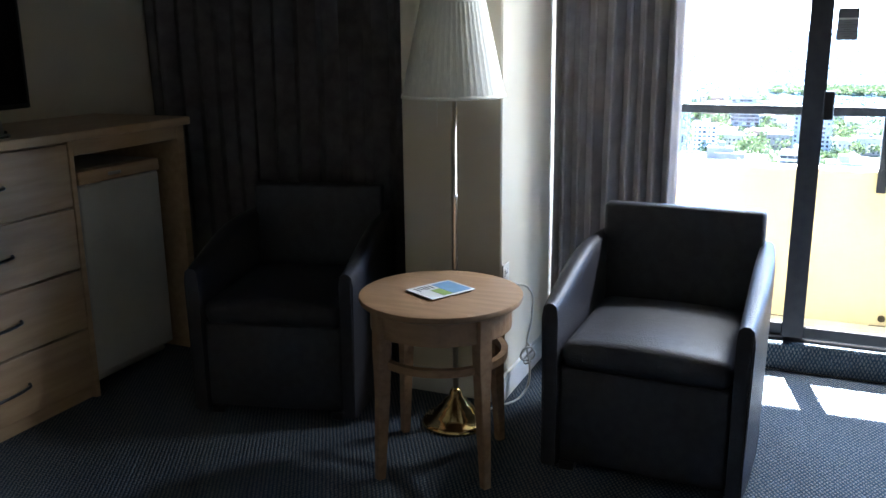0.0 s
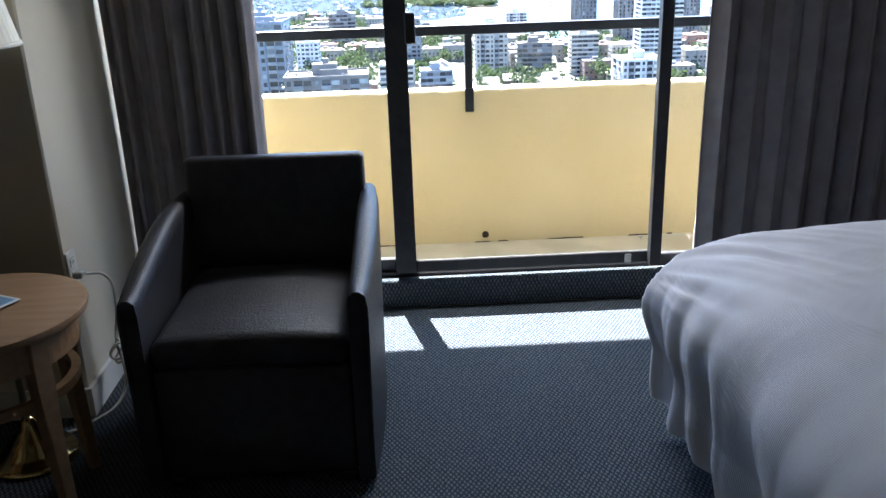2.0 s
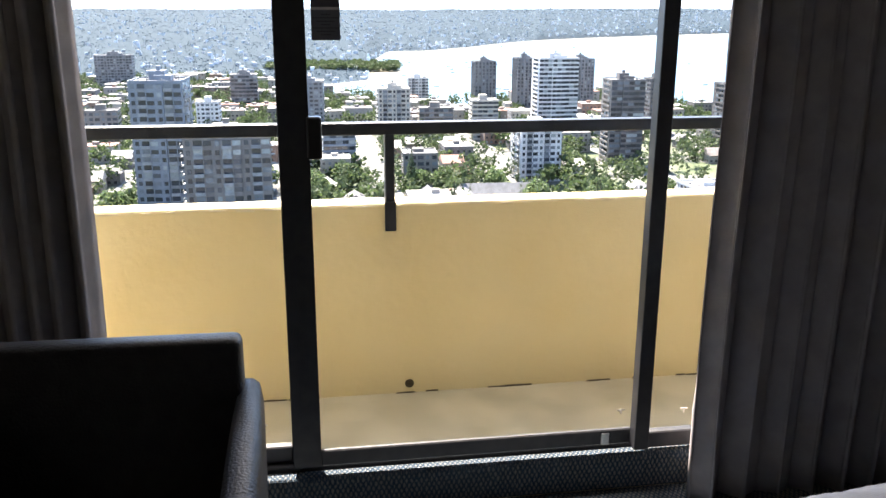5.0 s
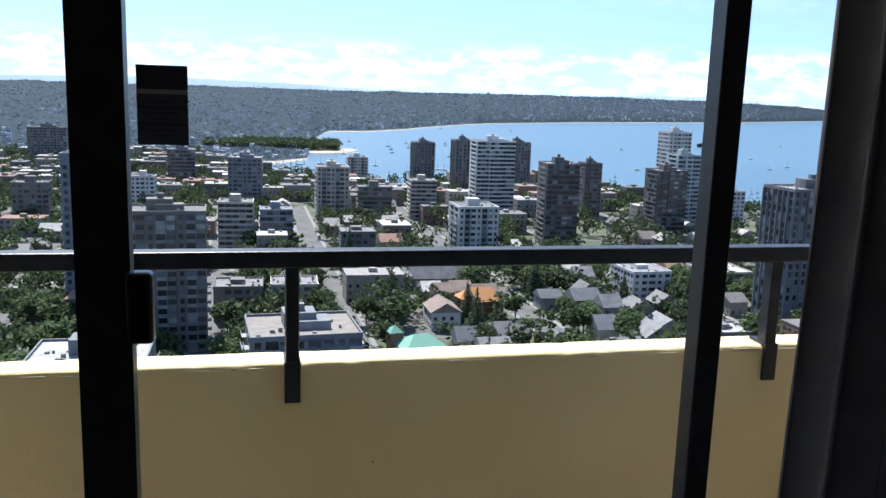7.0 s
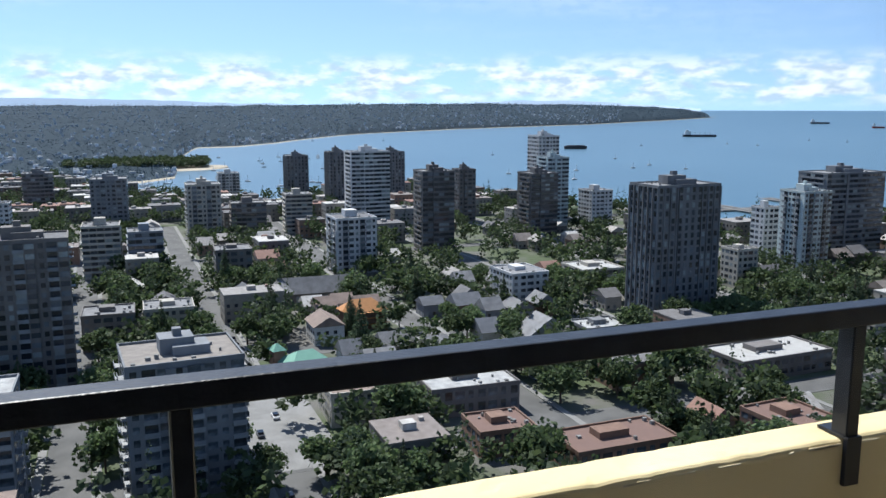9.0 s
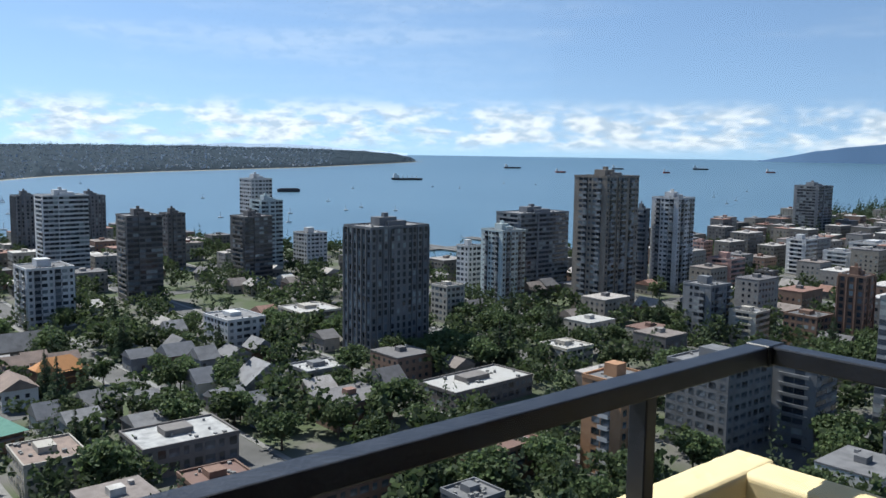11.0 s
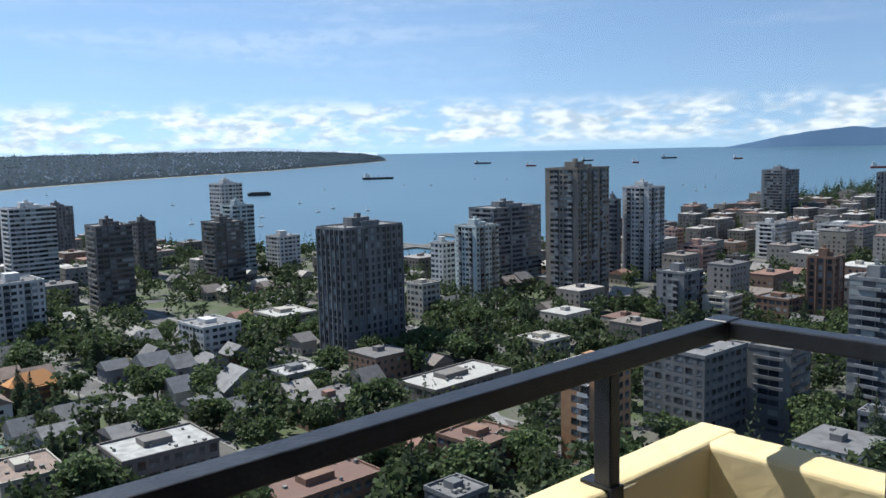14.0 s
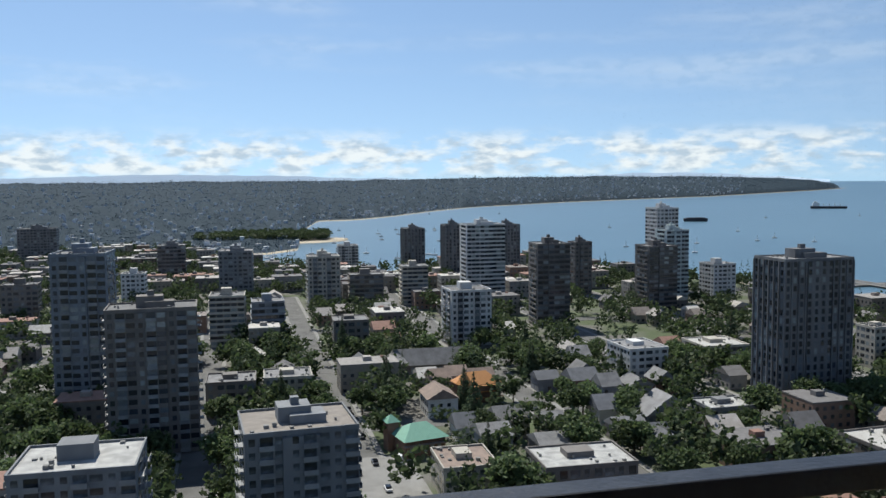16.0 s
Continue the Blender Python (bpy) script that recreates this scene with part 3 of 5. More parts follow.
part("harp", tube([(0, 0, 1.30), (0.05, 0, 1.40), (0.05, 0, 1.5), (0, 0, 1.588)], 0.002), NICKEL, lamp)
part("bulb", lathe([(0.012, 1.32), (0.016, 1.35), (0.03, 1.39), (0.028, 1.42), (0.01, 1.445)], 16), WHITE_PLASTIC, lamp, "", True)
part("pull_chain", tube([(-0.05, -0.03, 1.31), (-0.05, -0.03, 1.2), (-0.05, -0.03, 1.115)], 0.0011), NICKEL, lamp)
part("pull_knob", lathe([(0.002, 1.10), (0.005, 1.104), (0.005, 1.112), (0.002, 1.117)], 10), BRASS, lamp, "", True)


def outlet(m, label):
    ob = thing("wall_outlet", label, "outlet", m, "wall outlets")
    part("plate", box_bm(-0.036, 0.036, -0.006, 0.0, -0.058, 0.058, 0.002, 1), WHITE_PLASTIC, ob)
    for z in (-0.021, 0.021):
        sock = part("socket", box_bm(-0.017, 0.017, -0.008, -0.0055, z - 0.014, z + 0.014, 0.002, 1), TRIM, ob)
        for x in (-0.006, 0.006):
            part("slot", boxes([(x - 0.001, x + 0.001, -0.0088, -0.0079, z - 0.004, z + 0.005)]), DARK_PLASTIC, sock)
    part("plug", box_bm(-0.014, 0.014, -0.034, -0.008, -0.034, -0.010, 0.005, 2), WHITE_PLASTIC, ob, "plugged-in white plug")
    return ob


outlet(pose(-0.62, -0.775, 0.50, 0, 0, 90), "cream wall outlet with a plug, on the pier")
outlet(pose(2.90, -0.06, 0.36), "white wall outlet beside the bed curtain")
cord = thing("power_cord", "white looped power cord hanging to the floor", "cord")
part("cable", tube([(-0.58, -0.775, 0.48), (-0.535, -0.74, 0.46), (-0.53, -0.70, 0.34), (-0.55, -0.70, 0.20), (-0.53, -0.72, 0.12), (-0.54, -0.74, 0.03), (-0.60, -0.88, 0.008), (-0.69, -0.97, 0.008)], 0.0045), WHITE_PLASTIC, cord)
part("cable_bundle", tube([(-0.55, -0.70, 0.22), (-0.52, -0.69, 0.16), (-0.57, -0.71, 0.15), (-0.53, -0.70, 0.20), (-0.56, -0.70, 0.13), (-0.53, -0.71, 0.14)], 0.0045), WHITE_PLASTIC, cord, "knotted slack of cord")
cord2 = thing("power_cord", "white power cord from the bedside outlet", "cord")
part("cable", tube([(2.90, -0.09, 0.34), (2.93, -0.14, 0.30), (2.98, -0.16, 0.15), (3.0, -0.30, 0.006)], 0.004), WHITE_PLASTIC, cord2)

# dresser with fridge bay
dr = thing("dresser", "pale maple dresser with drawers and fridge bay", "dresser", pose(0, -0.09, 0))
part("top", box_bm(-2.69, -2.13, -3.2, -0.63, 1.045, 1.08, 0.006, 2), MAPLE, dr)
part("end_panel", box_bm(-2.68, -2.15, -0.70, -0.655, 0.0, 1.046, 0.003, 1), MAPLE, dr)
part("divider", box_bm(-2.68, -2.155, -1.31, -1.285, 0.0, 1.046, 0.003, 1), MAPLE, dr)
part("fascia", box_bm(-2.18, -2.155, -1.285, -0.70, 0.985, 1.046, 0.003, 1), MAPLE, dr)
part("carcass", boxes([(-2.68, -2.18, -3.18, -1.31, 0.0, 1.045)]), MAPLE, dr)
part("back_panel", boxes([(-2.69, -2.675, -1.285, -0.70, 0.0, 1.046)]), DARK_PLASTIC, dr)
for col in range(2):
    y1 = -1.315 - col * 0.93
    for z0, z1 in ((0.06, 0.30), (0.305, 0.545), (0.55, 0.79), (0.795, 1.04)):
        dw = part("drawer", box_bm(-2.181, -2.155, y1 - 0.92, y1, z0, z1 - 0.004, 0.004, 2), MAPLE, dr)
        part("handle", tube([(-2.155, y1 - 0.30, (z0 + z1) / 2), (-2.13, y1 - 0.32, (z0 + z1) / 2), (-2.13, y1 - 0.60, (z0 + z1) / 2), (-2.155, y1 - 0.62, (z0 + z1) / 2)], 0.006), DARK_PLASTIC, dw, "dark bar handle")
fr = thing("mini_fridge", "cream enamel mini fridge in the dresser bay", "fridge", pose(0, -0.09, 0))
part("cabinet", box_bm(-2.66, -2.24, -1.255, -0.80, 0.02, 0.915, 0.008, 2), FRIDGE, fr)
fd = part("door", box_bm(-2.236, -2.185, -1.255, -0.80, 0.07, 0.86, 0.012, 3), FRIDGE, fr)
part("door_trim", box_bm(-2.236, -2.178, -1.255, -0.80, 0.862, 0.915, 0.008, 2), MAPLE, fr, "yellowed plastic grip strip")
part("badge", boxes([(-2.1785, -2.177, -1.10, -1.03, 0.882, 0.896)]), STEEL, fr)
for y in (-1.2, -0.86):
    part("foot", lathe([(0.018, 0.0), (0.018, 0.021)], 12), DARK_PLASTIC, fr).location = (-2.28, y, 0)
tv = thing("television", "black flat-screen television on a stand", "television", pose(-2.42, -1.80, 1.08, 0, 0, 6))
part("casing", box_bm(-0.03, 0.02, -0.52, 0.52, 0.075, 0.70, 0.006, 2), DARK_PLASTIC, tv)
part("screen", boxes([(0.0185, 0.0225, -0.50, 0.50, 0.095, 0.68)]), SCREEN, tv)
part("stand_foot", box_bm(-0.12, 0.14, -0.26, 0.26, 0.0, 0.014, 0.006, 2), DARK_PLASTIC, tv)
part("stand_neck", box_bm(-0.03, 0.01, -0.06, 0.06, 0.013, 0.08, 0.004, 1), DARK_PLASTIC, tv)
ck = thing("alarm_clock", "small silver domed clock on the dresser", "clock", pose(-2.27, -1.64, 1.08))
part("body", lathe([(0.045, 0.0), (0.05, 0.02), (0.045, 0.06), (0.02, 0.085)], 15), STEEL, ck, "", True)
part("base", lathe([(0.07, 0.0), (0.07, 0.008), (0.05, 0.012)], 15), DARK_PLASTIC, ck)

# bed
bed = thing("bed", "bed with rumpled white ribbed duvet draped over its foot", "bed")
part("box_base", box_bm(1.36, 3.14, -2.45, -1.04, 0.03, 0.30, 0.02, 2), BEDBASE, bed)
part("mattress", box_bm(1.32, 3.15, -2.48, -1.02, 0.30, 0.56, 0.05, 4), LINEN, bed, "", True)
for x in (1.5, 2.9):
    for y in (-2.3, -1.2):
        part("leg", box_bm(x - 0.03, x + 0.03, y - 0.03, y + 0.03, 0.0, 0.031, 0.003, 1), DARK_PLASTIC, bed)


def fold_over(a, r):
    """Distance in from the edge and drop below the top, for cloth length a measured inward."""
    if a >= r:
        return a, 0.0
    s = r - a
    if s < r * 1.57:
        th = s / r
        return r - r * math.sin(th), r * (1 - math.cos(th))
    return 0.0, r + (s - r * 1.57)


bm = bmesh.new()
rows = []
nx, ny = 220, 220
for i in range(nx + 1):
    a = -0.44 + (1.96 + 0.44) * i / nx
    row = []
    for j in range(ny + 1):
        b = -0.42 + (1.62 + 0.84) * j / ny
        hx, dx = fold_over(a, 0.21)
        left = b < 0.81
        hy, dy = fold_over(b if left else 1.62 - b, 0.16)
        drop = min((dx ** 3 + dy ** 3) ** (1 / 3), 0.52)
        x = 1.145 + hx
        y = -2.66 + (hy if left else 1.62 - hy)
        away = min(1, drop / 0.35)
        p = Vector((a * 1.0, b * 1.0, 0))
        if dx >= dy:
            x -= away * (0.035 + 0.014 * math.sin(b * 23 + 2.6 * math.sin(b * 5)) + 0.008 * abs(math.sin(b * 31 + 3 * math.sin(b * 4))) + 0.03 * noise.noise(p * 5)) - 0.06 * away ** 3
        else:
            y += (-1 if left else 1) * (away * (0.03 + 0.014 * math.sin(a * 21 + 2.4 * math.sin(a * 4)) + 0.012 * abs(math.sin(a * 29 + 2 * math.sin(a * 6))) + 0.025 * noise.noise(p * 5)) - 0.05 * away ** 3)
        if dx > 0.05 and dy > 0.05:
            k = min(dx, dy) * 0.35
            x += k * 0.5
            y -= (-1 if left else 1) * k * 0.5
        z = 0.660 - drop + 0.033 * min(1, max(0, a - 0.2) / 1.1)
        near = math.hypot(max(0, a - 0.05), max(0, 1.57 - b))
        z -= 0.042 * math.exp(-(near / 0.25) ** 2) * (1 - 0.5 * away)
        # soft creases fanning out from the foot corner
        ca, cb = a + 0.05, 1.72 - b
        fan, far = math.atan2(ca, cb), math.hypot(ca, cb)
        crease = noise.noise(Vector((fan * 7, far * 0.8, 5))) + 0.6 * noise.noise(Vector((fan * 15 + 2, far * 1.4, 9)))
        z += 0.02 * crease * math.exp(-((far - 0.32) / 0.28) ** 2) * (1 - 0.6 * away)
        z += (1 - away) * (0.014 * noise.noise(p * 1.7) + 0.002 * noise.noise(Vector((a * 3, b * 9, 1))) + 0.001 * abs(noise.noise(Vector((a * 7 + b * 3, b * 4, 3)))) + 0.002 * (1 - abs(noise.noise(Vector((a * 5 - b * 3, b * 6 + a, 8))))) ** 8)
        row.append(bm.verts.new((x, y, max(z, 0.06 + 0.02 * noise.noise(p * 3)))))
    rows.append(row)
for p, q in zip(rows, rows[1:]):
    for j in range(ny):
        bm.faces.new((p[j], p[j + 1], q[j + 1], q[j]))
part("duvet", bm, LINEN, bed, "rumpled white ribbed duvet", True).modifiers.new("thick", "SOLIDIFY").thickness = 0.012
for y in (-2.15, -1.38):
    bm = bmesh.new()
    bmesh.ops.create_uvsphere(bm, u_segments=24, v_segments=14, radius=1)
    for v in bm.verts:
        c = v.co
        v.co = Vector((2.90 + 0.23 * math.copysign(abs(c.x) ** 0.6, c.x), y + 0.36 * math.copysign(abs(c.y) ** 0.6, c.y), 0.735 + 0.085 * c.z * (1 - 0.5 * max(abs(c.x), abs(c.y)) ** 3)))
    part("pillow", bm, LINEN, bed, "plump white pillow", True)
part("headboard", box_bm(3.15, 3.195, -2.6, -0.95, 0.0, 1.05, 0.01, 2), MAPLE, bed)
ns = thing("nightstand", "small oak nightstand between bed and window wall", "nightstand")
part("top", box_bm(2.88, 3.15, -0.94, -0.49, 0.525, 0.555, 0.006, 2), OAK, ns)
part("body", box_bm(2.90, 3.14, -0.92, -0.51, 0.05, 0.526, 0.004, 1), MAPLE, ns)
nd = part("drawer", box_bm(2.888, 2.901, -0.91, -0.52, 0.34, 0.515, 0.004, 1), MAPLE, ns)
part("handle", tube([(2.888, -0.78, 0.43), (2.868, -0.76, 0.43), (2.868, -0.66, 0.43), (2.888, -0.64, 0.43)], 0.005), DARK_PLASTIC, nd)
part("door", box_bm(2.888, 2.901, -0.91, -0.52, 0.06, 0.335, 0.004, 1), MAPLE, ns)
part("plinth", boxes([(2.91, 3.13, -0.90, -0.53, 0.0, 0.051)]), DARK_PLASTIC, ns)


# ---- city beyond the balcony ----
GROUND_Z = -82.0
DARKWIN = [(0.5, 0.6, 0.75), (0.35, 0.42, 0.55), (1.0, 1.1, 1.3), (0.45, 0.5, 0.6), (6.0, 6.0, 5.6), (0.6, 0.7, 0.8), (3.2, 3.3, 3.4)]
CONCRETE = material("weathered_concrete", (0.19, 0.20, 0.215), 0.85, second=(0.138, 0.148, 0.160), scale=0.25, detail=7, stretch_by=(1, 1, 0.3), per_object=0.12)
CONCRETE_DARK = material("dark_stained_concrete", (0.165, 0.17, 0.178), 0.85, second=(0.11, 0.113, 0.118), scale=0.3, detail=7, stretch_by=(1, 1, 0.25), per_object=0.12)
CONCRETE_BROWN = material("brown_grey_concrete", (0.25, 0.215, 0.18), 0.85, second=(0.18, 0.155, 0.13), scale=0.3, detail=7, stretch_by=(1, 1, 0.3))
WHITEWALL = material("white_stucco", (0.52, 0.525, 0.53), 0.8, second=(0.44, 0.43, 0.42), scale=0.3, detail=6, stretch_by=(1, 1, 0.3), per_object=0.1)
TEALWALL = material("pale_teal_cladding", (0.42, 0.48, 0.48), 0.6, second=(0.34, 0.40, 0.41), scale=0.3, per_object=0.1)
BROWN = material("dark_brown_cladding", (0.115, 0.108, 0.105), 0.7, second=(0.08, 0.075, 0.074), scale=0.3, per_object=0.15)
BRICK = material("brown_brick_wall", (0.20, 0.12, 0.085), 0.85, second=(0.15, 0.088, 0.064), scale=0.6, detail=8, per_object=0.12)
ORANGE_BRICK = material("orange_brown_brick_wall", (0.40, 0.22, 0.12), 0.85, second=(0.32, 0.17, 0.09), scale=0.6, detail=8)
BEIGE = material("beige_stucco", (0.42, 0.39, 0.34), 0.8, second=(0.34, 0.315, 0.275), scale=0.3, per_object=0.15)
PINK = material("rose_stucco", (0.42, 0.26, 0.22), 0.8, second=(0.35, 0.21, 0.18), scale=0.3, per_object=0.12)
BLUEGREY = material("blue_grey_cladding", (0.165, 0.195, 0.235), 0.6, second=(0.13, 0.15, 0.18), scale=0.3, per_object=0.1)
GREYBROWN = material("grey_brown_stucco", (0.165, 0.15, 0.14), 0.85, second=(0.125, 0.115, 0.108), scale=0.3, per_object=0.12)
ROOF_GREY = material("grey_tar_roof", (0.185, 0.185, 0.19), 0.9, second=(0.12, 0.12, 0.123), scale=0.35, detail=7, per_object=0.25)
SLATE = material("dark_slate_roof", (0.12, 0.125, 0.14), 0.85, second=(0.085, 0.09, 0.10), scale=0.5, detail=7, per_object=0.3)
ROOF_WHITE = material("white_gravel_roof", (0.40, 0.40, 0.39), 0.9, second=(0.25, 0.25, 0.245), scale=0.4, detail=7)
ROOF_PALE = material("pale_gravel_roof", (0.38, 0.375, 0.36), 0.9, second=(0.34, 0.33, 0.31), scale=0.4, detail=7)
ROOF_TAN = material("tan_gravel_roof", (0.24, 0.215, 0.19), 0.9, second=(0.17, 0.15, 0.135), scale=0.5, detail=7)
ROOF_BROWN = material("brown_tar_roof", (0.24, 0.18, 0.15), 0.9, second=(0.17, 0.13, 0.11), scale=0.5, detail=7)
ROOF_RED = material("red_brown_roof", (0.165, 0.10, 0.08), 0.9, second=(0.145, 0.088, 0.072), scale=0.5, detail=7)
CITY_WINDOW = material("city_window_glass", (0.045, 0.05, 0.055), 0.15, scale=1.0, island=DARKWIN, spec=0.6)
BALCONY = material("balcony_fronts", (0.23, 0.24, 0.25), 0.6, second=(0.17, 0.178, 0.188), scale=0.4, island=[(1, 1, 1), (0.8, 0.82, 0.85), (1.1, 1.1, 1.1)])
ROOF_MIX = material("mixed_house_roofs", (0.30, 0.29, 0.285), 0.9, second=(0.22, 0.21, 0.20), scale=0.5, island=[(0.5, 0.5, 0.52), (0.9, 0.88, 0.86), (0.7, 0.62, 0.58), (1.6, 1.6, 1.55), (0.42, 0.42, 0.45), (1.3, 1.25, 1.2), (0.85, 0.5, 0.4)])
WALL_MIX = material("mixed_house_walls", (0.27, 0.255, 0.24), 0.85, second=(0.21, 0.20, 0.19), scale=0.5, island=[(1, 1, 1), (0.6, 0.58, 0.55), (1.15, 1.15, 1.15), (0.8, 0.55, 0.45), (1.0, 0.95, 0.85), (0.5, 0.5, 0.52)])
GREEN_ROOF = material("green_copper_roof", (0.16, 0.36, 0.27), 0.6, second=(0.12, 0.29, 0.22), scale=1.5)
ORANGE_TRIM = material("orange_painted_timber", (0.5, 0.22, 0.07), 0.7, scale=1.5)
GROUND = material("city_ground", (0.055, 0.075, 0.03), 0.95, second=(0.11, 0.105, 0.095), scale=0.03, detail=8, lo=0.42, hi=0.58)
ASPHALT = material("asphalt", (0.11, 0.108, 0.105), 0.9, second=(0.07, 0.07, 0.068), scale=0.15, detail=7)
SIDEWALK = material("pale_concrete_paving", (0.215, 0.212, 0.205), 0.9, second=(0.165, 0.162, 0.155), scale=0.3, detail=6)
SAND = material("beach_sand", (0.42, 0.36, 0.27), 0.9, second=(0.33, 0.28, 0.21), scale=0.03)
LEAF = material("broadleaf_foliage", (0.088, 0.118, 0.058), 0.7, second=(0.056, 0.082, 0.044), scale=0.5, island=[(1, 1, 1), (0.7, 0.75, 0.7), (1.35, 1.3, 1.1), (0.85, 0.9, 0.8), (1.1, 1.2, 0.9)], per_object=0.35, spec=0.2)
NEEDLE = material("conifer_foliage", (0.058, 0.08, 0.046), 0.8, second=(0.042, 0.06, 0.036), scale=0.5, island=[(1, 1, 1), (0.75, 0.8, 0.75), (1.25, 1.25, 1.2)], per_object=0.25, spec=0.2)
# blue in the far leaves is distance haze put into their colour
FAR_LEAF = material("haze_tinted_foliage", (0.046, 0.082, 0.108), 0.9, second=(0.022, 0.044, 0.066), scale=0.011, island=[(1, 1, 1), (0.8, 0.82, 0.86), (1.2, 1.2, 1.12)], spec=0.1)
SUBURB = material("pale_suburb_walls", (0.72, 0.73, 0.75), 0.85, second=(0.58, 0.59, 0.61), scale=0.3, island=[(0.8, 0.8, 0.8), (1, 1, 1), (0.9, 0.85, 0.8), (1.1, 1.1, 1.1), (0.7, 0.75, 0.8)])
BARK = material("tree_bark", (0.10, 0.075, 0.055), 0.9, scale=2)
# this bluish ground colour paints haze over the far shore
HILL = material("haze_tinted_shore", (0.022, 0.037, 0.050), 0.95, second=(0.030, 0.046, 0.058), scale=0.05, detail=10, lo=0.5, hi=0.68, spec=0.1)
# distance haze is mixed into the mountain and ridge base colours
MOUNTAIN = material("haze_tinted_mountain", (0.06, 0.095, 0.15), 1.0, second=(0.05, 0.08, 0.13), scale=0.004, detail=6, spec=0.0)
RIDGE = material("haze_tinted_ridge", (0.46, 0.55, 0.65), 1.0, second=(0.33, 0.44, 0.57), scale=0.003, detail=6, spec=0.0)
HULL = material("dark_ship_hull", (0.05, 0.045, 0.05), 0.6, scale=0.1)
HULL_RED = material("red_ship_hull", (0.30, 0.06, 0.045), 0.6, scale=0.1)
SHIP_WHITE = material("white_ship_paint", (0.7, 0.68, 0.66), 0.5, scale=0.1)
CAR_WHITE = material("white_car_paint", (0.7, 0.7, 0.7), 0.3, scale=1)
CAR_DARK = material("dark_car_paint", (0.04, 0.045, 0.06), 0.3, scale=1)

for m in (LEAF, NEEDLE):
    n, l = m.node_tree.nodes, m.node_tree.links
    thin, both = n.new("ShaderNodeBsdfTranslucent"), n.new("ShaderNodeMixShader")
    source = n["Principled BSDF"].inputs["Base Color"].links[0].from_socket
    bright = n.new("ShaderNodeHueSaturation")
    bright.inputs["Value"].default_value = 1.5
    l.new(source, bright.inputs["Color"]), l.new(bright.outputs[0], thin.inputs[0])
    both.inputs[0].default_value = 0.32
    l.new(n["Principled BSDF"].outputs[0], both.inputs[1]), l.new(thin.outputs[0], both.inputs[2])
    l.new(both.outputs[0], n["Material Output"].inputs[0])
# low emission adds a haze glow to the ridge and the mountain
for m, haze_glow in ((RIDGE, (0.62, 0.74, 0.88, 1)), (MOUNTAIN, (0.10, 0.19, 0.34, 1))):
    m.node_tree.nodes["Principled BSDF"].inputs["Emission Color"].default_value = haze_glow
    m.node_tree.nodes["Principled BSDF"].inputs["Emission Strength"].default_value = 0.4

SEA = material("sea_water", (0.055, 0.118, 0.165), 0.32, second=(0.066, 0.135, 0.185), scale=0.004, detail=8, spec=0.35, stretch_by=(1, 1, 1))
nodes, links = SEA.node_tree.nodes, SEA.node_tree.links
ripple = nodes.new("ShaderNodeTexNoise")
ripple.inputs["Scale"].default_value, ripple.inputs["Detail"].default_value = 0.09, 6
tcs = nodes.new("ShaderNodeTexCoord")
links.new(tcs.outputs["Object"], ripple.inputs["Vector"])
bps = nodes.new("ShaderNodeBump")
bps.inputs["Strength"].default_value, bps.inputs["Distance"].default_value = 0.5, 1.5
links.new(ripple.outputs["Fac"], bps.inputs["Height"]), links.new(bps.outputs[0], nodes["Principled BSDF"].inputs["Normal"])


def interp(x, pairs):
    return float(np.interp(x, [p[0] for p in pairs], [p[1] for p in pairs]))


def sea_level(r):
    """Water level: flat near the city, lifted gently in the far distance to meet the true horizon."""
    if r < 2500:
        return -83.2
    e = -1.942 + (r - 2500) / 2450 * (1.942 - 0.31)
    return 1.5 + r * math.tan(radians(e))


def polar(az, r, z):
    return (r * math.sin(radians(az)), r * math.cos(radians(az)), z)


def sheet(azs, radii, height, name, mat, label, category):
    """A sheet over bearings and ranges; radii(az) gives the ranges, height(az, r) the level."""
    v, f = [], []
    n = None
    for az in azs:
        rr = radii(az)
        n = len(rr)
        v += [polar(az, r, height(az, r)) for r in rr]
    for i in range(len(azs) - 1):
        for j in range(n - 1):
            k = i * n + j
            f.append((k, k + 1, k + n + 1, k + n))
    me = bpy.data.meshes.new(name)
    me.from_pydata(v, [], f)
    for p in me.polygons:
        p.use_smooth = True
    return structure(name, me, mat, label, category)


NEAR_SHORE = [(-180, 1100), (-3, 1100), (-1.5, 960), (2, 873), (4.5, 835), (9, 785), (12.7, 830), (19, 915), (24, 790), (30, 748), (34, 718), (40, 630), (42, 690), (50, 720), (57, 850), (62, 1065), (66.5, 1395), (70.4, 1731), (76, 2300), (180, 2300)]
FAR_SHORE = [(-60, 1050), (-3, 1050), (-0.7, 1000), (2, 1010), (4.1, 1065), (4.5, 1500), (5.4, 1800), (7.6, 1830), (8.2, 1850), (10.5, 2001), (16, 2620), (22, 3060), (31, 3570), (37, 4100), (39.0, 4330)]

sheet([a for a in range(-180, 181, 3)], lambda a: [40, 300, 900, 1800, 2500] + [2600 + 147 * i for i in range(17)], lambda a, r: sea_level(r), "water", SEA, "calm blue sea of a wide bay", "water")
sheet([a * 0.75 for a in range(-240, 241)], lambda a: [0.5, 100, 250, 500, interp(a, NEAR_SHORE) - 14], lambda a, r: GROUND_Z if r < interp(a, NEAR_SHORE) - 20 else -82.3, "ground", GROUND, "built-up city ground with gardens and lots", "ground")
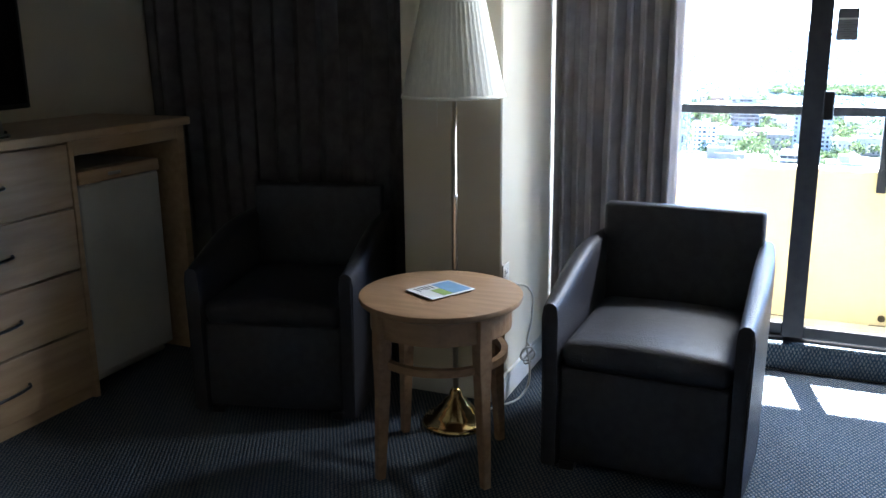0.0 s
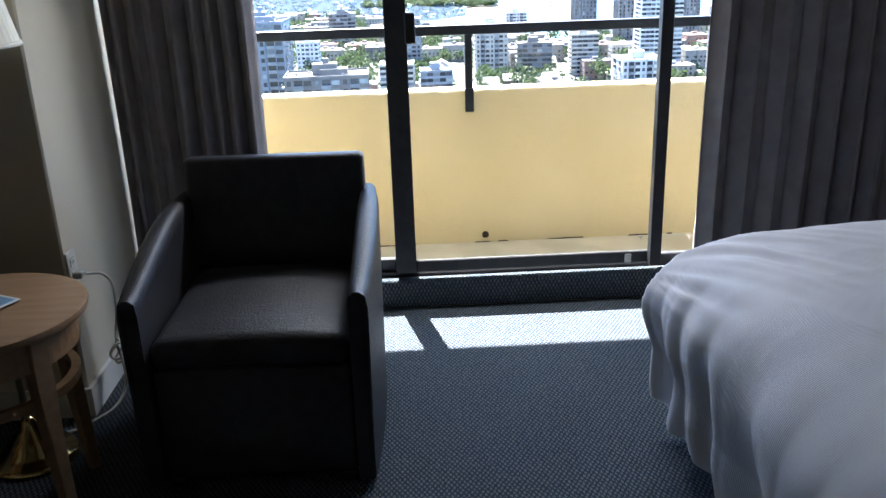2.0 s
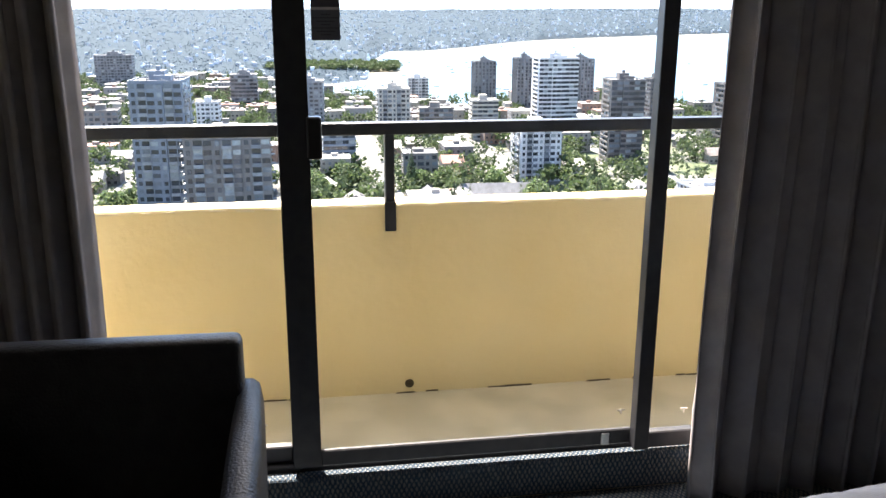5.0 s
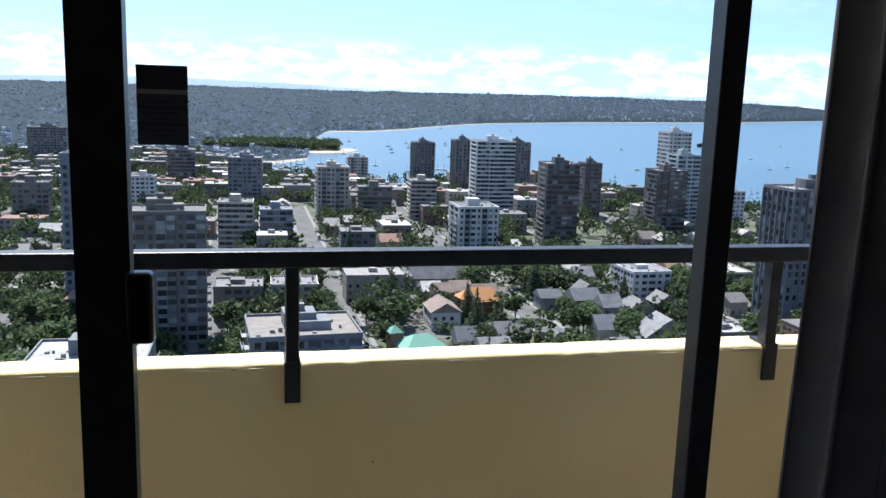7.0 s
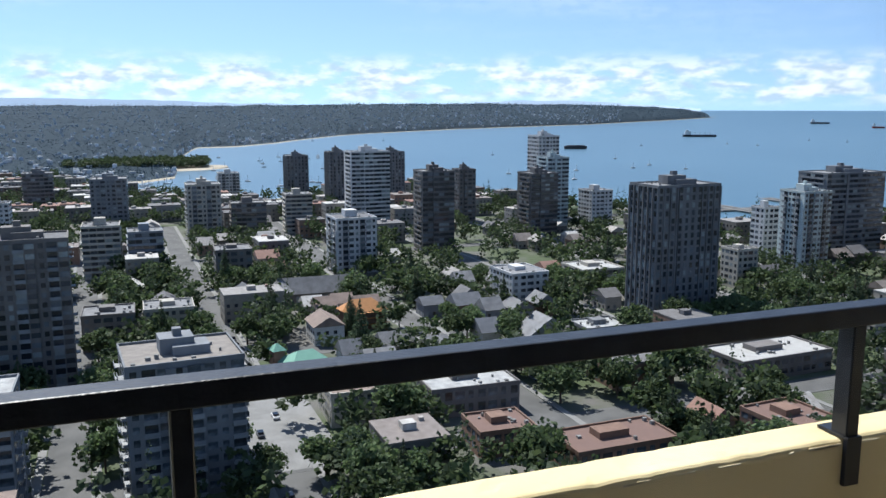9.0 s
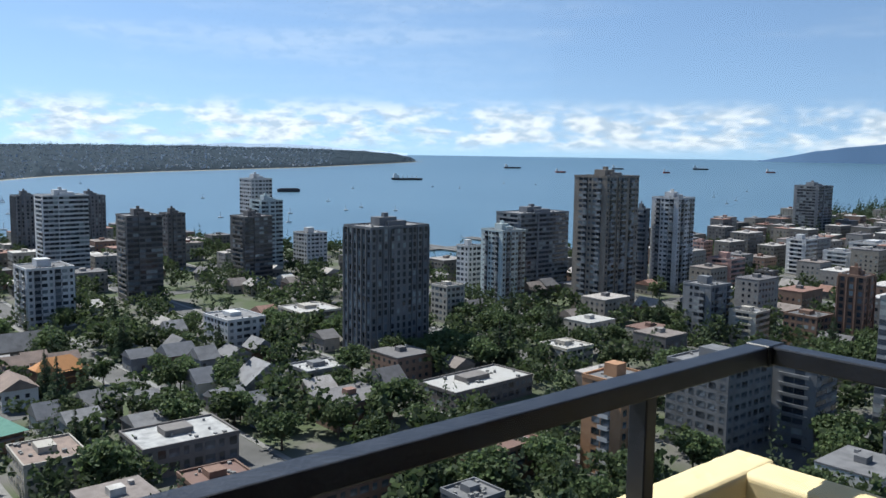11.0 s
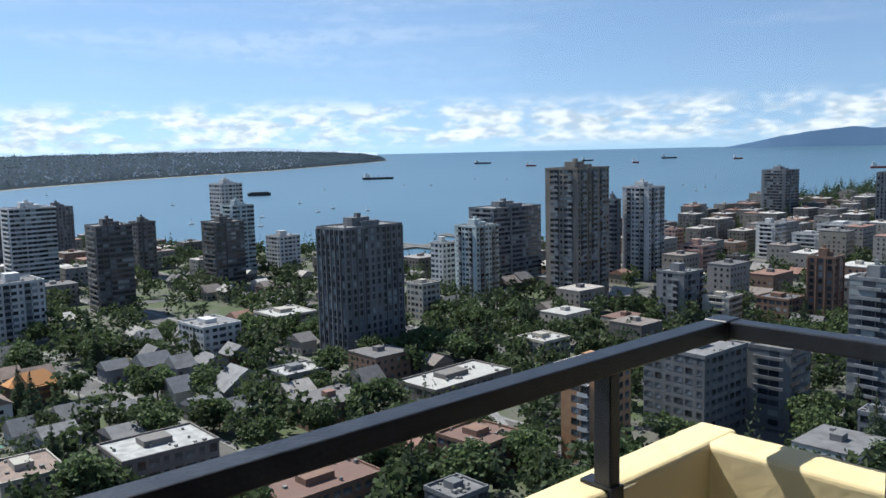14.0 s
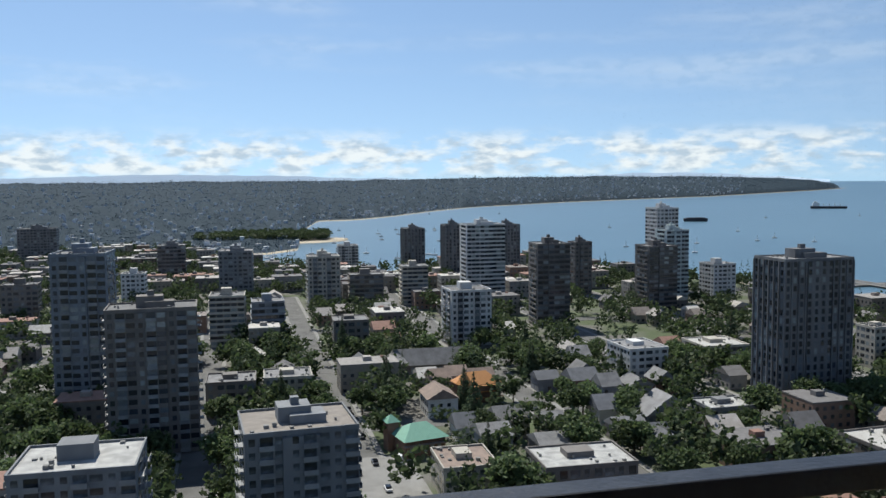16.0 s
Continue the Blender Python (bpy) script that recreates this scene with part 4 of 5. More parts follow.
sheet([a * 0.75 for a in range(-8, 105)], lambda a: [interp(a, NEAR_SHORE) - 16, interp(a, NEAR_SHORE) - 6, interp(a, NEAR_SHORE) + 4], lambda a, r: -82.25 - 0.6 * max(0, (r - interp(a, NEAR_SHORE) + 14) / 8), "beach", SAND, "strip of pale beach sand along the shore", "ground")


def hill_height(az, r):
    s = interp(az, FAR_SHORE)
    base = sea_level(s) + 0.4
    u = max(0.0, (r - s - 12) / max(1.0, 4700 - s - 12))
    crest = 1.5 + 4700 * math.tan(radians(interp(az, [(-60, 0.0), (-14, -0.03), (8, 0.0), (20, 0.12), (27, 0.10), (33, 0.0), (37, -0.20), (38.4, -0.50), (39.0, -0.80)])))
    bump = 7 * noise.noise(Vector((az * 0.6, r * 0.004, 0))) + 4 * noise.noise(Vector((az * 3, r * 0.01, 4)))
    rise = u ** 0.9 if s < 2500 else u ** 0.55
    return base + (crest - base) * rise + bump * min(1, u * 6) * (0.4 if az > 36 else 1)


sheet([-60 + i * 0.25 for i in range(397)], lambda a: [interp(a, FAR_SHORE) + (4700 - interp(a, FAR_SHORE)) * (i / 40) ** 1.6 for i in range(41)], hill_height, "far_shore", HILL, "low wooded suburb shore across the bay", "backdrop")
sheet([-60 + i * 0.25 for i in range(397)], lambda a: [interp(a, FAR_SHORE) - 14, interp(a, FAR_SHORE) + 8], lambda a, r: sea_level(interp(a, FAR_SHORE)) + (0.9 if r > interp(a, FAR_SHORE) else -0.1), "far_beach", SAND, "pale sand along the far shore", "ground")


def spit_half(az):
    return 62 * math.sqrt(max(0.0, 1 - ((az - 2.2) / 5.2) ** 2)) + 3 * noise.noise(Vector((az * 3, 0, 2))) if -3 < az < 7.4 else 0.0


sheet([-3 + i * 0.1 for i in range(105)], lambda a: [1225 + spit_half(a) * k for k in (-1, -0.8, 0, 0.8, 1)], lambda a, r: -83.25 + (2.0 if abs(r - 1225) < 0.85 * spit_half(a) else 0.1), "sand_spit", SAND, "low sandy point with woods across the bay", "ground")


def ridge(a0, a1, peak, seed, mat, label, rng_m):
    def h(az, r):
        u = (az - a0) / (a1 - a0)
        e = peak(u) + 0.10 * noise.noise(Vector((az * 0.55, seed, 0))) + 0.04 * noise.noise(Vector((az * 2.3, seed, 7)))
        top = 1.5 + rng_m * math.tan(radians(max(e, -0.33)))
        low = -60
        return low if r < rng_m else top
    sheet([a0 + (a1 - a0) * i / 120 for i in range(121)], lambda a: [rng_m - 60, rng_m], h, "mountain", mat, label, "backdrop")


ridge(60.5, 100, lambda u: interp(u, [(0, -0.34), (0.05, 0.0), (0.09, 0.35), (0.14, 0.62), (0.18, 0.75), (0.21, 0.60), (0.25, 0.82), (0.4, 1.3), (1, 1.8)]), 3, MOUNTAIN, "island mountain on the horizon, tinted and glowing as haze", 4850)
ridge(-30, 38, lambda u: 0.24 + 0.20 * math.sin(u * 11 - 2.6) - 0.6 * max(0, u - 0.86) / 0.14, 9, RIDGE, "mountain ridge beyond the bay, tinted and glowing as haze", 4930)

# streets
streets = []
for x in (-150, -85, -12, 36, 108, 180, 250, 322, 400, 480, 560):
    streets.append((x - 5, x + 5, 60, 620, GROUND_Z, GROUND_Z + 0.06))
for y in (110, 190, 282, 372, 470, 560):
    streets.append((-300, 620, y - 5.5, y + 5.5, GROUND_Z, GROUND_Z + 0.10))
structure("road", boxes(streets), ASPHALT, "grey asphalt city streets in a grid")
walks = []
for x0, x1, y0, y1, z0, z1 in streets:
    if x1 - x0 < 20:
        walks += [(x0 - 2.2, x0 - 0.2, y0, y1, z0, GROUND_Z + 0.16), (x1 + 0.2, x1 + 2.2, y0, y1, z0, GROUND_Z + 0.16)]
structure("pavement", boxes(walks), SIDEWALK, "pale concrete pavements along the streets")
structure("forecourt", boxes([(24, 50, 186, 250, GROUND_Z, GROUND_Z + 0.13)]), SIDEWALK, "pale paved yard beside the green-roofed house", "pavement")

taken = []


def tower(x, y, w, d, h, wall, style, roof, label):
    """A building with storeys of windows and balconies, a parapet, roof and plant rooms."""
    taken.append((x, y, max(w, d) * 0.62 + 1.5))
    rg = random.Random(int(x * 7 + y * 3))
    ob = thing("apartment_building", label if len(label.split()) > 3 else label + " with flat roof", "building", pose(x, y, GROUND_Z, 0, 0, rg.uniform(-4, 4)), "city buildings")
    hw, hd = w / 2, d / 2
    floors = max(2, int(h / 2.85))
    fh = (h - 0.8) / floors
    shell = [(-hw, hw, -hd, hd, 0, h - 0.5)]
    if h > 30:
        shell.append((-hw * 0.35, hw * 0.3, -hd - 0.7, hd + 0.7, 0, h - 0.9))
    part("wall", boxes(shell), wall, ob)
    part("parapet", boxes([(-hw - 0.15, hw + 0.15, -hd - 0.15, -hd + 0.25, h - 0.55, h + 0.5), (-hw - 0.15, hw + 0.15, hd - 0.25, hd + 0.15, h - 0.55, h + 0.5), (-hw - 0.152, -hw + 0.25, -hd + 0.25, hd - 0.25, h - 0.55, h + 0.5), (hw - 0.25, hw + 0.152, -hd + 0.25, hd - 0.25, h - 0.55, h + 0.5)]), wall, ob)
    top = part("roof", boxes([(-hw + 0.2, hw - 0.2, -hd + 0.2, hd - 0.2, h - 0.52, h - 0.05)]), roof, ob)
    huts = [(-hw * 0.35, hw * 0.25, -hd * 0.2, hd * 0.45, h - 0.1, h + (3.4 if h > 20 else 1.6))]
    if h > 30:
        huts += [(-hw * 0.15, hw * 0.5, -hd * 0.4, hd * 0.25, h - 0.1, h + 1.9), (-hw * 0.1, hw * 0.05, 0, hd * 0.2, h + 3, h + 5)]
    for hb in huts:
        part("roof_hut", boxes([hb]), wall, ob)
    small = []
    for i in range(10):
        px, py = rg.uniform(-hw + 1, hw - 1), rg.uniform(-hd + 1, hd - 1)
        s = rg.uniform(0.2, 0.55)
        small.append((px - s, px + s, py - s, py + s, h - 0.1, h + rg.uniform(0.25, 0.9)))
    tagged(part("roof_vents", boxes(small), SIDEWALK, top, "small pale vents and hatches"), kind="stuff")
    wins, slabs = [], []
    sides = ((w, hd, 0), (d, hw, 1))
    for length, off, axis in sides:
        cols = max(2, int(length / 2.9))
        cw = length / cols
        faces = (-1,) if axis == 0 else (-1, 1)
        for sgn in faces:
            for c in range(cols):
                u = -length / 2 + (c + 0.5) * cw
                bal = style == "balc" and (c % 3 == 1 or cols < 4 and c % 2 == 0)
                blank = style in ("bands", "balc") and axis == 1 and c in (0, cols - 1) and cols > 3
                if blank:
                    continue
                for k in range(floors):
                    z = 0.5 + k * fh
                    if style == "bands":
                        a, b, z0, z1 = u - cw * 0.47, u + cw * 0.47, z + 1.0, z + fh - 0.25
                    elif style == "fins":
                        a, b, z0, z1 = u - cw * 0.22, u + cw * 0.22, z + 0.7, z + fh - 0.3
                    elif bal:
                        a, b, z0, z1 = u - cw * 0.45, u + cw * 0.45, z + 0.2, z + fh - 0.35
                    else:
                        ww = cw * (0.22 + 0.1 * ((c * 7) % 3))
                        a, b, z0, z1 = u - ww, u + ww, z + 0.9, z + fh - 0.5
                    n0, n1 = (off - 0.1, off + 0.05) if sgn > 0 else (-off - 0.05, -off + 0.1)
                    if h > 30 and axis == 0 and -hw * 0.35 < u < hw * 0.3:
                        n0, n1 = n0 - 0.7, n1 - 0.7
                    wins.append((a, b, n0, n1, z0, z1) if axis == 0 else (n0, n1, a, b, z0, z1))
                    if bal:
                        n2, n3 = (off + 0.05, off + 1.3) if sgn > 0 else (-off - 1.3, -off - 0.05)
                        if n0 < -off - 0.5 and axis == 0:
                            n2 -= 0.7
                        e2 = (n3 - 0.08, n3) if sgn > 0 else (n2, n2 + 0.08)
                        for q in ((a - 0.2, b + 0.2, n2, n3, z - 0.1, z + 0.12), (a - 0.2, b + 0.2, *e2, z + 0.12, z + 1.05)):
                            slabs.append(q if axis == 0 else (q[2], q[3], q[0], q[1], q[4], q[5]))
                if style == "fins":
                    n2, n3 = (off, off + 0.5) if sgn > 0 else (-off - 0.5, -off)
                    q = (u + cw * 0.42, u + cw * 0.58, n2, n3, 0, h - 0.6)
                    slabs.append(q if axis == 0 else (q[2], q[3], q[0], q[1], q[4], q[5]))
            if style == "bands":
                for k in range(floors):
                    z = 0.5 + k * fh
                    n2, n3 = (off, off + 0.55) if sgn > 0 else (-off - 0.55, -off)
                    q = (-length / 2 + cw * 0.6, length / 2 - cw * 0.6, n2, n3, z - 0.05, z + 0.85)
                    slabs.append(q if axis == 0 else (q[2], q[3], q[0], q[1], q[4], q[5]))
    if math.hypot(x, y) < 260 and len(wins) < 300:
        shared = {}
        for q in wins:
            size = tuple(round(q[i + 1] - q[i], 2) for i in (0, 2, 4))
            if size not in shared:
                sx, sy, sz = size
                shared[size] = boxes([(-sx / 2, sx / 2, -sy / 2, sy / 2, -sz / 2, sz / 2)])
            part("window", shared[size], NEAR_WINDOW, ob).location = ((q[0] + q[1]) / 2, (q[2] + q[3]) / 2, (q[4] + q[5]) / 2)
    else:
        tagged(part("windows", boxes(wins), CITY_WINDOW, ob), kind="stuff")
    if slabs:
        tagged(part("balconies", boxes(slabs), (WHITEWALL if wall == ORANGE_BRICK else BALCONY) if style == "balc" else wall, ob), kind="stuff")
    return ob


NEAR_WINDOW = material("near_window_glass", (0.035, 0.043, 0.052), 0.15, scale=0.4, second=(0.17, 0.19, 0.21), per_object=0.7, lo=0.45, hi=0.75)

tower(207, 277, 29.6, 17.7, 53.4, CONCRETE_DARK, "fins", ROOF_GREY, "dark weathered concrete apartment tower")
tower(362, 290, 29.4, 20.6, 71.5, CONCRETE_BROWN, "balc", ROOF_GREY, "tall grey brown tower with balcony ranks under repair")
tower(434, 320, 7.1, 7.1, 49.8, CONCRETE, "bands", ROOF_GREY, "narrow grey apartment tower")
tower(449, 308, 18.6, 18.6, 57.1, WHITEWALL, "balc", ROOF_GREY, "white and grey tower with curved balconies")
tower(816, 401, 25.5, 25.5, 54.9, CONCRETE, "bands", ROOF_GREY, "pale concrete tower with banded balconies")
tower(745, 271, 17.9, 17.9, 55.8, CONCRETE, "fins", ROOF_GREY, "grey concrete tower near the park")
tower(335, 340, 17.5, 17.5, 40.4, TEALWALL, "balc", ROOF_GREY, "white tower with teal glass balconies")
tower(389, 369, 42.8, 21.4, 46.5, CONCRETE, "bands", ROOF_GREY, "wide grey stepped apartment slab")
tower(339, 373, 10.1, 10.1, 28.2, WHITEWALL, "punched", ROOF_GREY, "small white apartment block")
tower(309, 578, 17.5, 17.5, 61.1, WHITEWALL, "punched", ROOF_GREY, "tall white apartment tower by the shore")
tower(284, 517, 16.1, 16.1, 48.8, TEALWALL, "bands", ROOF_GREY, "teal glass apartment tower")
tower(259, 491, 19.3, 19.3, 40.8, BROWN, "bands", ROOF_GREY, "dark brown glazed apartment tower")
tower(175, 459, 18.9, 18.9, 46.7, BROWN, "bands", ROOF_GREY, "dark round-cornered apartment tower with banded balconies")
tower(243, 576, 13.2, 13.2, 37.8, BROWN, "punched", ROOF_GREY, "dark brown apartment tower")
tower(316, 513, 16.9, 16.9, 25.8, WHITEWALL, "punched", ROOF_GREY, "small white block with stair tower")
tower(162, 322, 17.1, 20.5, 14.5, WHITEWALL, "punched", ROOF_GREY, "white stucco midrise with flat roof")
tower(218, 131, 22.4, 20.1, 25.1, CONCRETE_DARK, "punched", ROOF_GREY, "grey concrete slab block with blank end wall")
tower(239, 116, 14.2, 12.8, 24.1, CONCRETE_DARK, "bands", ROOF_GREY, "grey concrete slab block wing")
tower(179, 137, 14.0, 12.5, 25.4, ORANGE_BRICK, "balc", ROOF_GREY, "brown brick block with white corner balconies")
tower(258, 96, 11.5, 11.5, 43.7, CONCRETE, "bands", ROOF_GREY, "grey concrete tower with blank flank")
tower(346, 217, 15.1, 15.1, 24.7, CONCRETE, "balc", ROOF_GREY, "grey concrete midrise with balconies")
tower(372, 161, 11.3, 11.3, 33.2, BRICK, "fins", ROOF_GREY, "brown brick apartment tower")
tower(228, 84, 7.1, 7.1, 13.2, CONCRETE, "punched", ROOF_GREY, "grey stepped low apartment block")
tower(273, 315, 11.6, 11.6, 18.1, BEIGE, "punched", ROOF_GREY, "beige stucco apartment block")
tower(574, 367, 11.9, 11.9, 17.7, PINK, "punched", ROOF_GREY, "pinkish midrise block")
tower(454, 273, 15.8, 15.8, 23.0, PINK, "bands", ROOF_GREY, "reddish banded apartment block")
tower(586, 294, 14.7, 14.7, 24.9, WHITEWALL, "bands", ROOF_GREY, "white midrise block")
tower(459, 250, 9.6, 9.6, 17.6, BROWN, "punched", ROOF_GREY, "dark midrise block")
tower(351, 198, 12.9, 12.9, 14.5, BEIGE, "bands", ROOF_GREY, "beige low apartment block")
tower(360, 175, 15.3, 15.3, 15.4, BRICK, "punched", ROOF_GREY, "brown brick apartment block")
tower(595, 269, 18.8, 18.8, 18.3, WHITEWALL, "bands", ROOF_GREY, "white low apartment block")
tower(663, 275, 39.4, 23.6, 19.8, WHITEWALL, "bands", ROOF_GREY, "long pale apartment block")
tower(-52, 324, 18.3, 18.3, 58.7, BLUEGREY, "balc", ROOF_GREY, "tall blue grey glazed apartment tower")
tower(-25, 278, 26.6, 15.9, 44.9, GREYBROWN, "balc", ROOF_GREY, "wide grey brown tower with glazed balconies")
tower(13, 190, 24.3, 19.5, 30.3, CONCRETE, "balc", ROOF_TAN, "grey concrete apartment block with roof hut")
tower(-32, 188, 24.2, 19.4, 26.1, CONCRETE, "balc", ROOF_WHITE, "grey apartment block with white gravel roof")
tower(158, 763, 19.0, 19.0, 39.5, CONCRETE_DARK, "fins", ROOF_GREY, "dark slim tower by the bay")
tower(173, 676, 15.1, 15.1, 46.9, CONCRETE_DARK, "fins", ROOF_GREY, "dark slim tower behind a white slab")
tower(228, 702, 17.6, 17.6, 44.6, CONCRETE_DARK, "fins", ROOF_GREY, "dark slim twin tower by the bay")
tower(168, 571, 27.3, 19.1, 52.4, WHITEWALL, "bands", ROOF_GREY, "tall white stepped apartment slab")
tower(115, 420, 20.8, 20.8, 27.8, WHITEWALL, "balc", ROOF_GREY, "white midrise tower with dark balconies")
tower(103, 801, 18.8, 18.8, 22.8, WHITEWALL, "balc", ROOF_GREY, "pale tower by the marina")
tower(57, 570, 20.8, 20.8, 33.6, BEIGE, "balc", ROOF_GREY, "beige tower with ribbed balconies")
tower(1, 615, 22.8, 22.8, 35.3, CONCRETE, "punched", ROOF_GREY, "grey slab tower with blank flank")
tower(-195, 945, 36.6, 22.0, 37.2, CONCRETE_DARK, "punched", ROOF_GREY, "dark wide slab tower")
tower(-51, 742, 21.6, 21.6, 31.2, CONCRETE_DARK, "bands", ROOF_GREY, "dark grey midrise tower")
tower(-65, 595, 14.9, 14.9, 23.5, WHITEWALL, "punched", ROOF_GREY, "white midrise tower")
tower(-4, 448, 17.3, 17.3, 25.8, BEIGE, "bands", ROOF_GREY, "beige apartment block with banded balconies")
tower(16, 446, 16.3, 16.3, 22.3, BLUEGREY, "bands", ROOF_GREY, "blue grey apartment block")
tower(54, 412, 16.8, 16.8, 16.4, GREYBROWN, "punched", ROOF_GREY, "brown walk-up apartment block")
tower(84, 560, 21.9, 15.4, 21.6, GREYBROWN, "bands", ROOF_GREY, "brown midrise block")
tower(117, 563, 17.3, 17.3, 25.8, BEIGE, "bands", ROOF_GREY, "beige midrise tower")
tower(-121, 537, 19.7, 15.8, 25.1, GREYBROWN, "punched", ROOF_GREY, "brown midrise block")
tower(-2, 314, 17.3, 15.6, 12.6, GREYBROWN, "punched", ROOF_GREY, "grey walk-up block with flat roof")
tower(19, 330, 18.0, 16.2, 9.5, BEIGE, "punched", ROOF_GREY, "grey walk-up block with flat roof")
tower(59, 217, 14.8, 17.8, 9.0, BEIGE, "punched", ROOF_BROWN, "walk-up block with brown tar roof")
tower(153, 155, 16.1, 16.1, 9.0, BRICK, "punched", ROOF_RED, "brick walk-up block with red brown roof")
tower(91, 213, 25.7, 18.0, 8.0, GREYBROWN, "punched", ROOF_WHITE, "walk-up block with white gravel roof and chimney")
tower(160, 254, 16.9, 13.5, 7.3, CONCRETE_DARK, "punched", ROOF_WHITE, "low block with white membrane roof")
tower(194, 208, 36.6, 18.3, 6.7, GREYBROWN, "punched", ROOF_PALE, "long low block with pale gravel roof")
tower(108, 163, 27.0, 14.0, 7.0, BRICK, "punched", ROOF_RED, "walk-up block with red brown roof and vents")
tower(87, 182, 14.6, 13.2, 6.6, BRICK, "punched", ROOF_RED, "walk-up block with red brown roof and vents")
tower(123, 132, 9.9, 9.9, 9.6, CONCRETE_DARK, "punched", ROOF_GREY, "small grey roofed block")
tower(251, 218, 14.7, 14.7, 9.0, BEIGE, "punched", ROOF_PALE, "beige block with roof terrace")
tower(208, 338, 21.2, 21.2, 10.2, BEIGE, "bands", ROOF_PALE, "low pale commercial block")


# the green-roofed house, the church and the house under repair
gh = thing("house", "brick house with green copper hipped roof", "house", pose(54, 252, GROUND_Z, 0, 0, 12))


def hip(w, d, z0, z1, ridge_len):
    bm = bmesh.new()
    b = [bm.verts.new(p) for p in ((-w / 2, -d / 2, z0), (w / 2, -d / 2, z0), (w / 2, d / 2, z0), (-w / 2, d / 2, z0))]
    r = [bm.verts.new((-ridge_len / 2, 0, z1)), bm.verts.new((ridge_len / 2, 0, z1))]
    bm.faces.new((b[0], b[1], r[1], r[0])), bm.faces.new((b[1], b[2], r[1])), bm.faces.new((b[2], b[3], r[0], r[1])), bm.faces.new((b[3], b[0], r[0]))
    bm.faces.new(b[::-1])
    return bm


part("wall", boxes([(-6.5, 6.5, -5.5, 5.5, 0, 5.5), (-8.5, -5, 4, 8, 0, 9)]), BRICK, gh)
part("roof", hip(15, 13, 5.5, 9.3, 5), GREEN_ROOF, gh)
part("turret_roof", hip(4.6, 5, 9.0, 11, 0.4), GREEN_ROOF, gh).location = (-6.7, 6, 0)
for i in range(5):
    part("window", boxes([(-5.4 + i * 2.3, -4.2 + i * 2.3, -5.56, -5.4, 1.5, 3.6)]), CITY_WINDOW, gh)
part("awning", boxes([(-7.5, 7.5, -7.2, -5.5, 3.9, 4.2)]), ROOF_BROWN, gh)
taken.extend([(54, 252, 12), (49, 233, 9), (42, 205, 8), (146, 145, 7), (100, 151, 8)])
ch = thing("church", "low stone church with a long dark slate roof", "church", pose(82, 356, GROUND_Z, 0, 0, -3))
part("wall", boxes([(-18, 18, -6, 6, 0, 5), (-20, -12, -9, 6, 0, 6.5)]), GREYBROWN, ch)
part("roof", hip(37, 14, 5, 11, 34), ROOF_GREY, ch)
part("porch_roof", hip(9, 16, 6.5, 10.5, 1), ROOF_GREY, ch).location = (-16, -1.5, 0)
for i in range(7):
    part("window", boxes([(-10 + i * 4, -8.6 + i * 4, -6.06, -5.9, 1.2, 3.8)]), CITY_WINDOW, ch)
taken.append((82, 356, 15))
oh = thing("house", "timber house under repair with orange scaffold boards", "house", pose(88, 307, GROUND_Z, 0, 0, 8))
part("wall", boxes([(-8, 8, -5, 5, 0, 7)]), WALL_MIX, oh)
part("roof", hip(17, 11, 7, 11, 8), ORANGE_TRIM, oh)
part("gable", hip(5, 5, 7, 12, 0.5), ORANGE_TRIM, oh).location = (-6, -3, 0)
for k in range(3):
    part("scaffold_deck", boxes([(-8.6, 8.6, -6.4, -5.3, 2 + k * 2.3, 2.15 + k * 2.3)]), ORANGE_TRIM, oh)
taken.append((88, 307, 11))


def free(x, y, r):
    for tx, ty, tr in taken:
        if (tx - x) ** 2 + (ty - y) ** 2 < (tr + r) ** 2:
            return False
    return True


def on_street(x, y, r):
    for x0, x1, y0, y1, z0, z1 in streets:
        if x0 - r < x < x1 + r and y0 - r < y < y1 + r:
            return True
    return False


def on_land(x, y, margin):
    az, r = math.degrees(math.atan2(x, y)), math.hypot(x, y)
    return r < interp(az, NEAR_SHORE) - margin


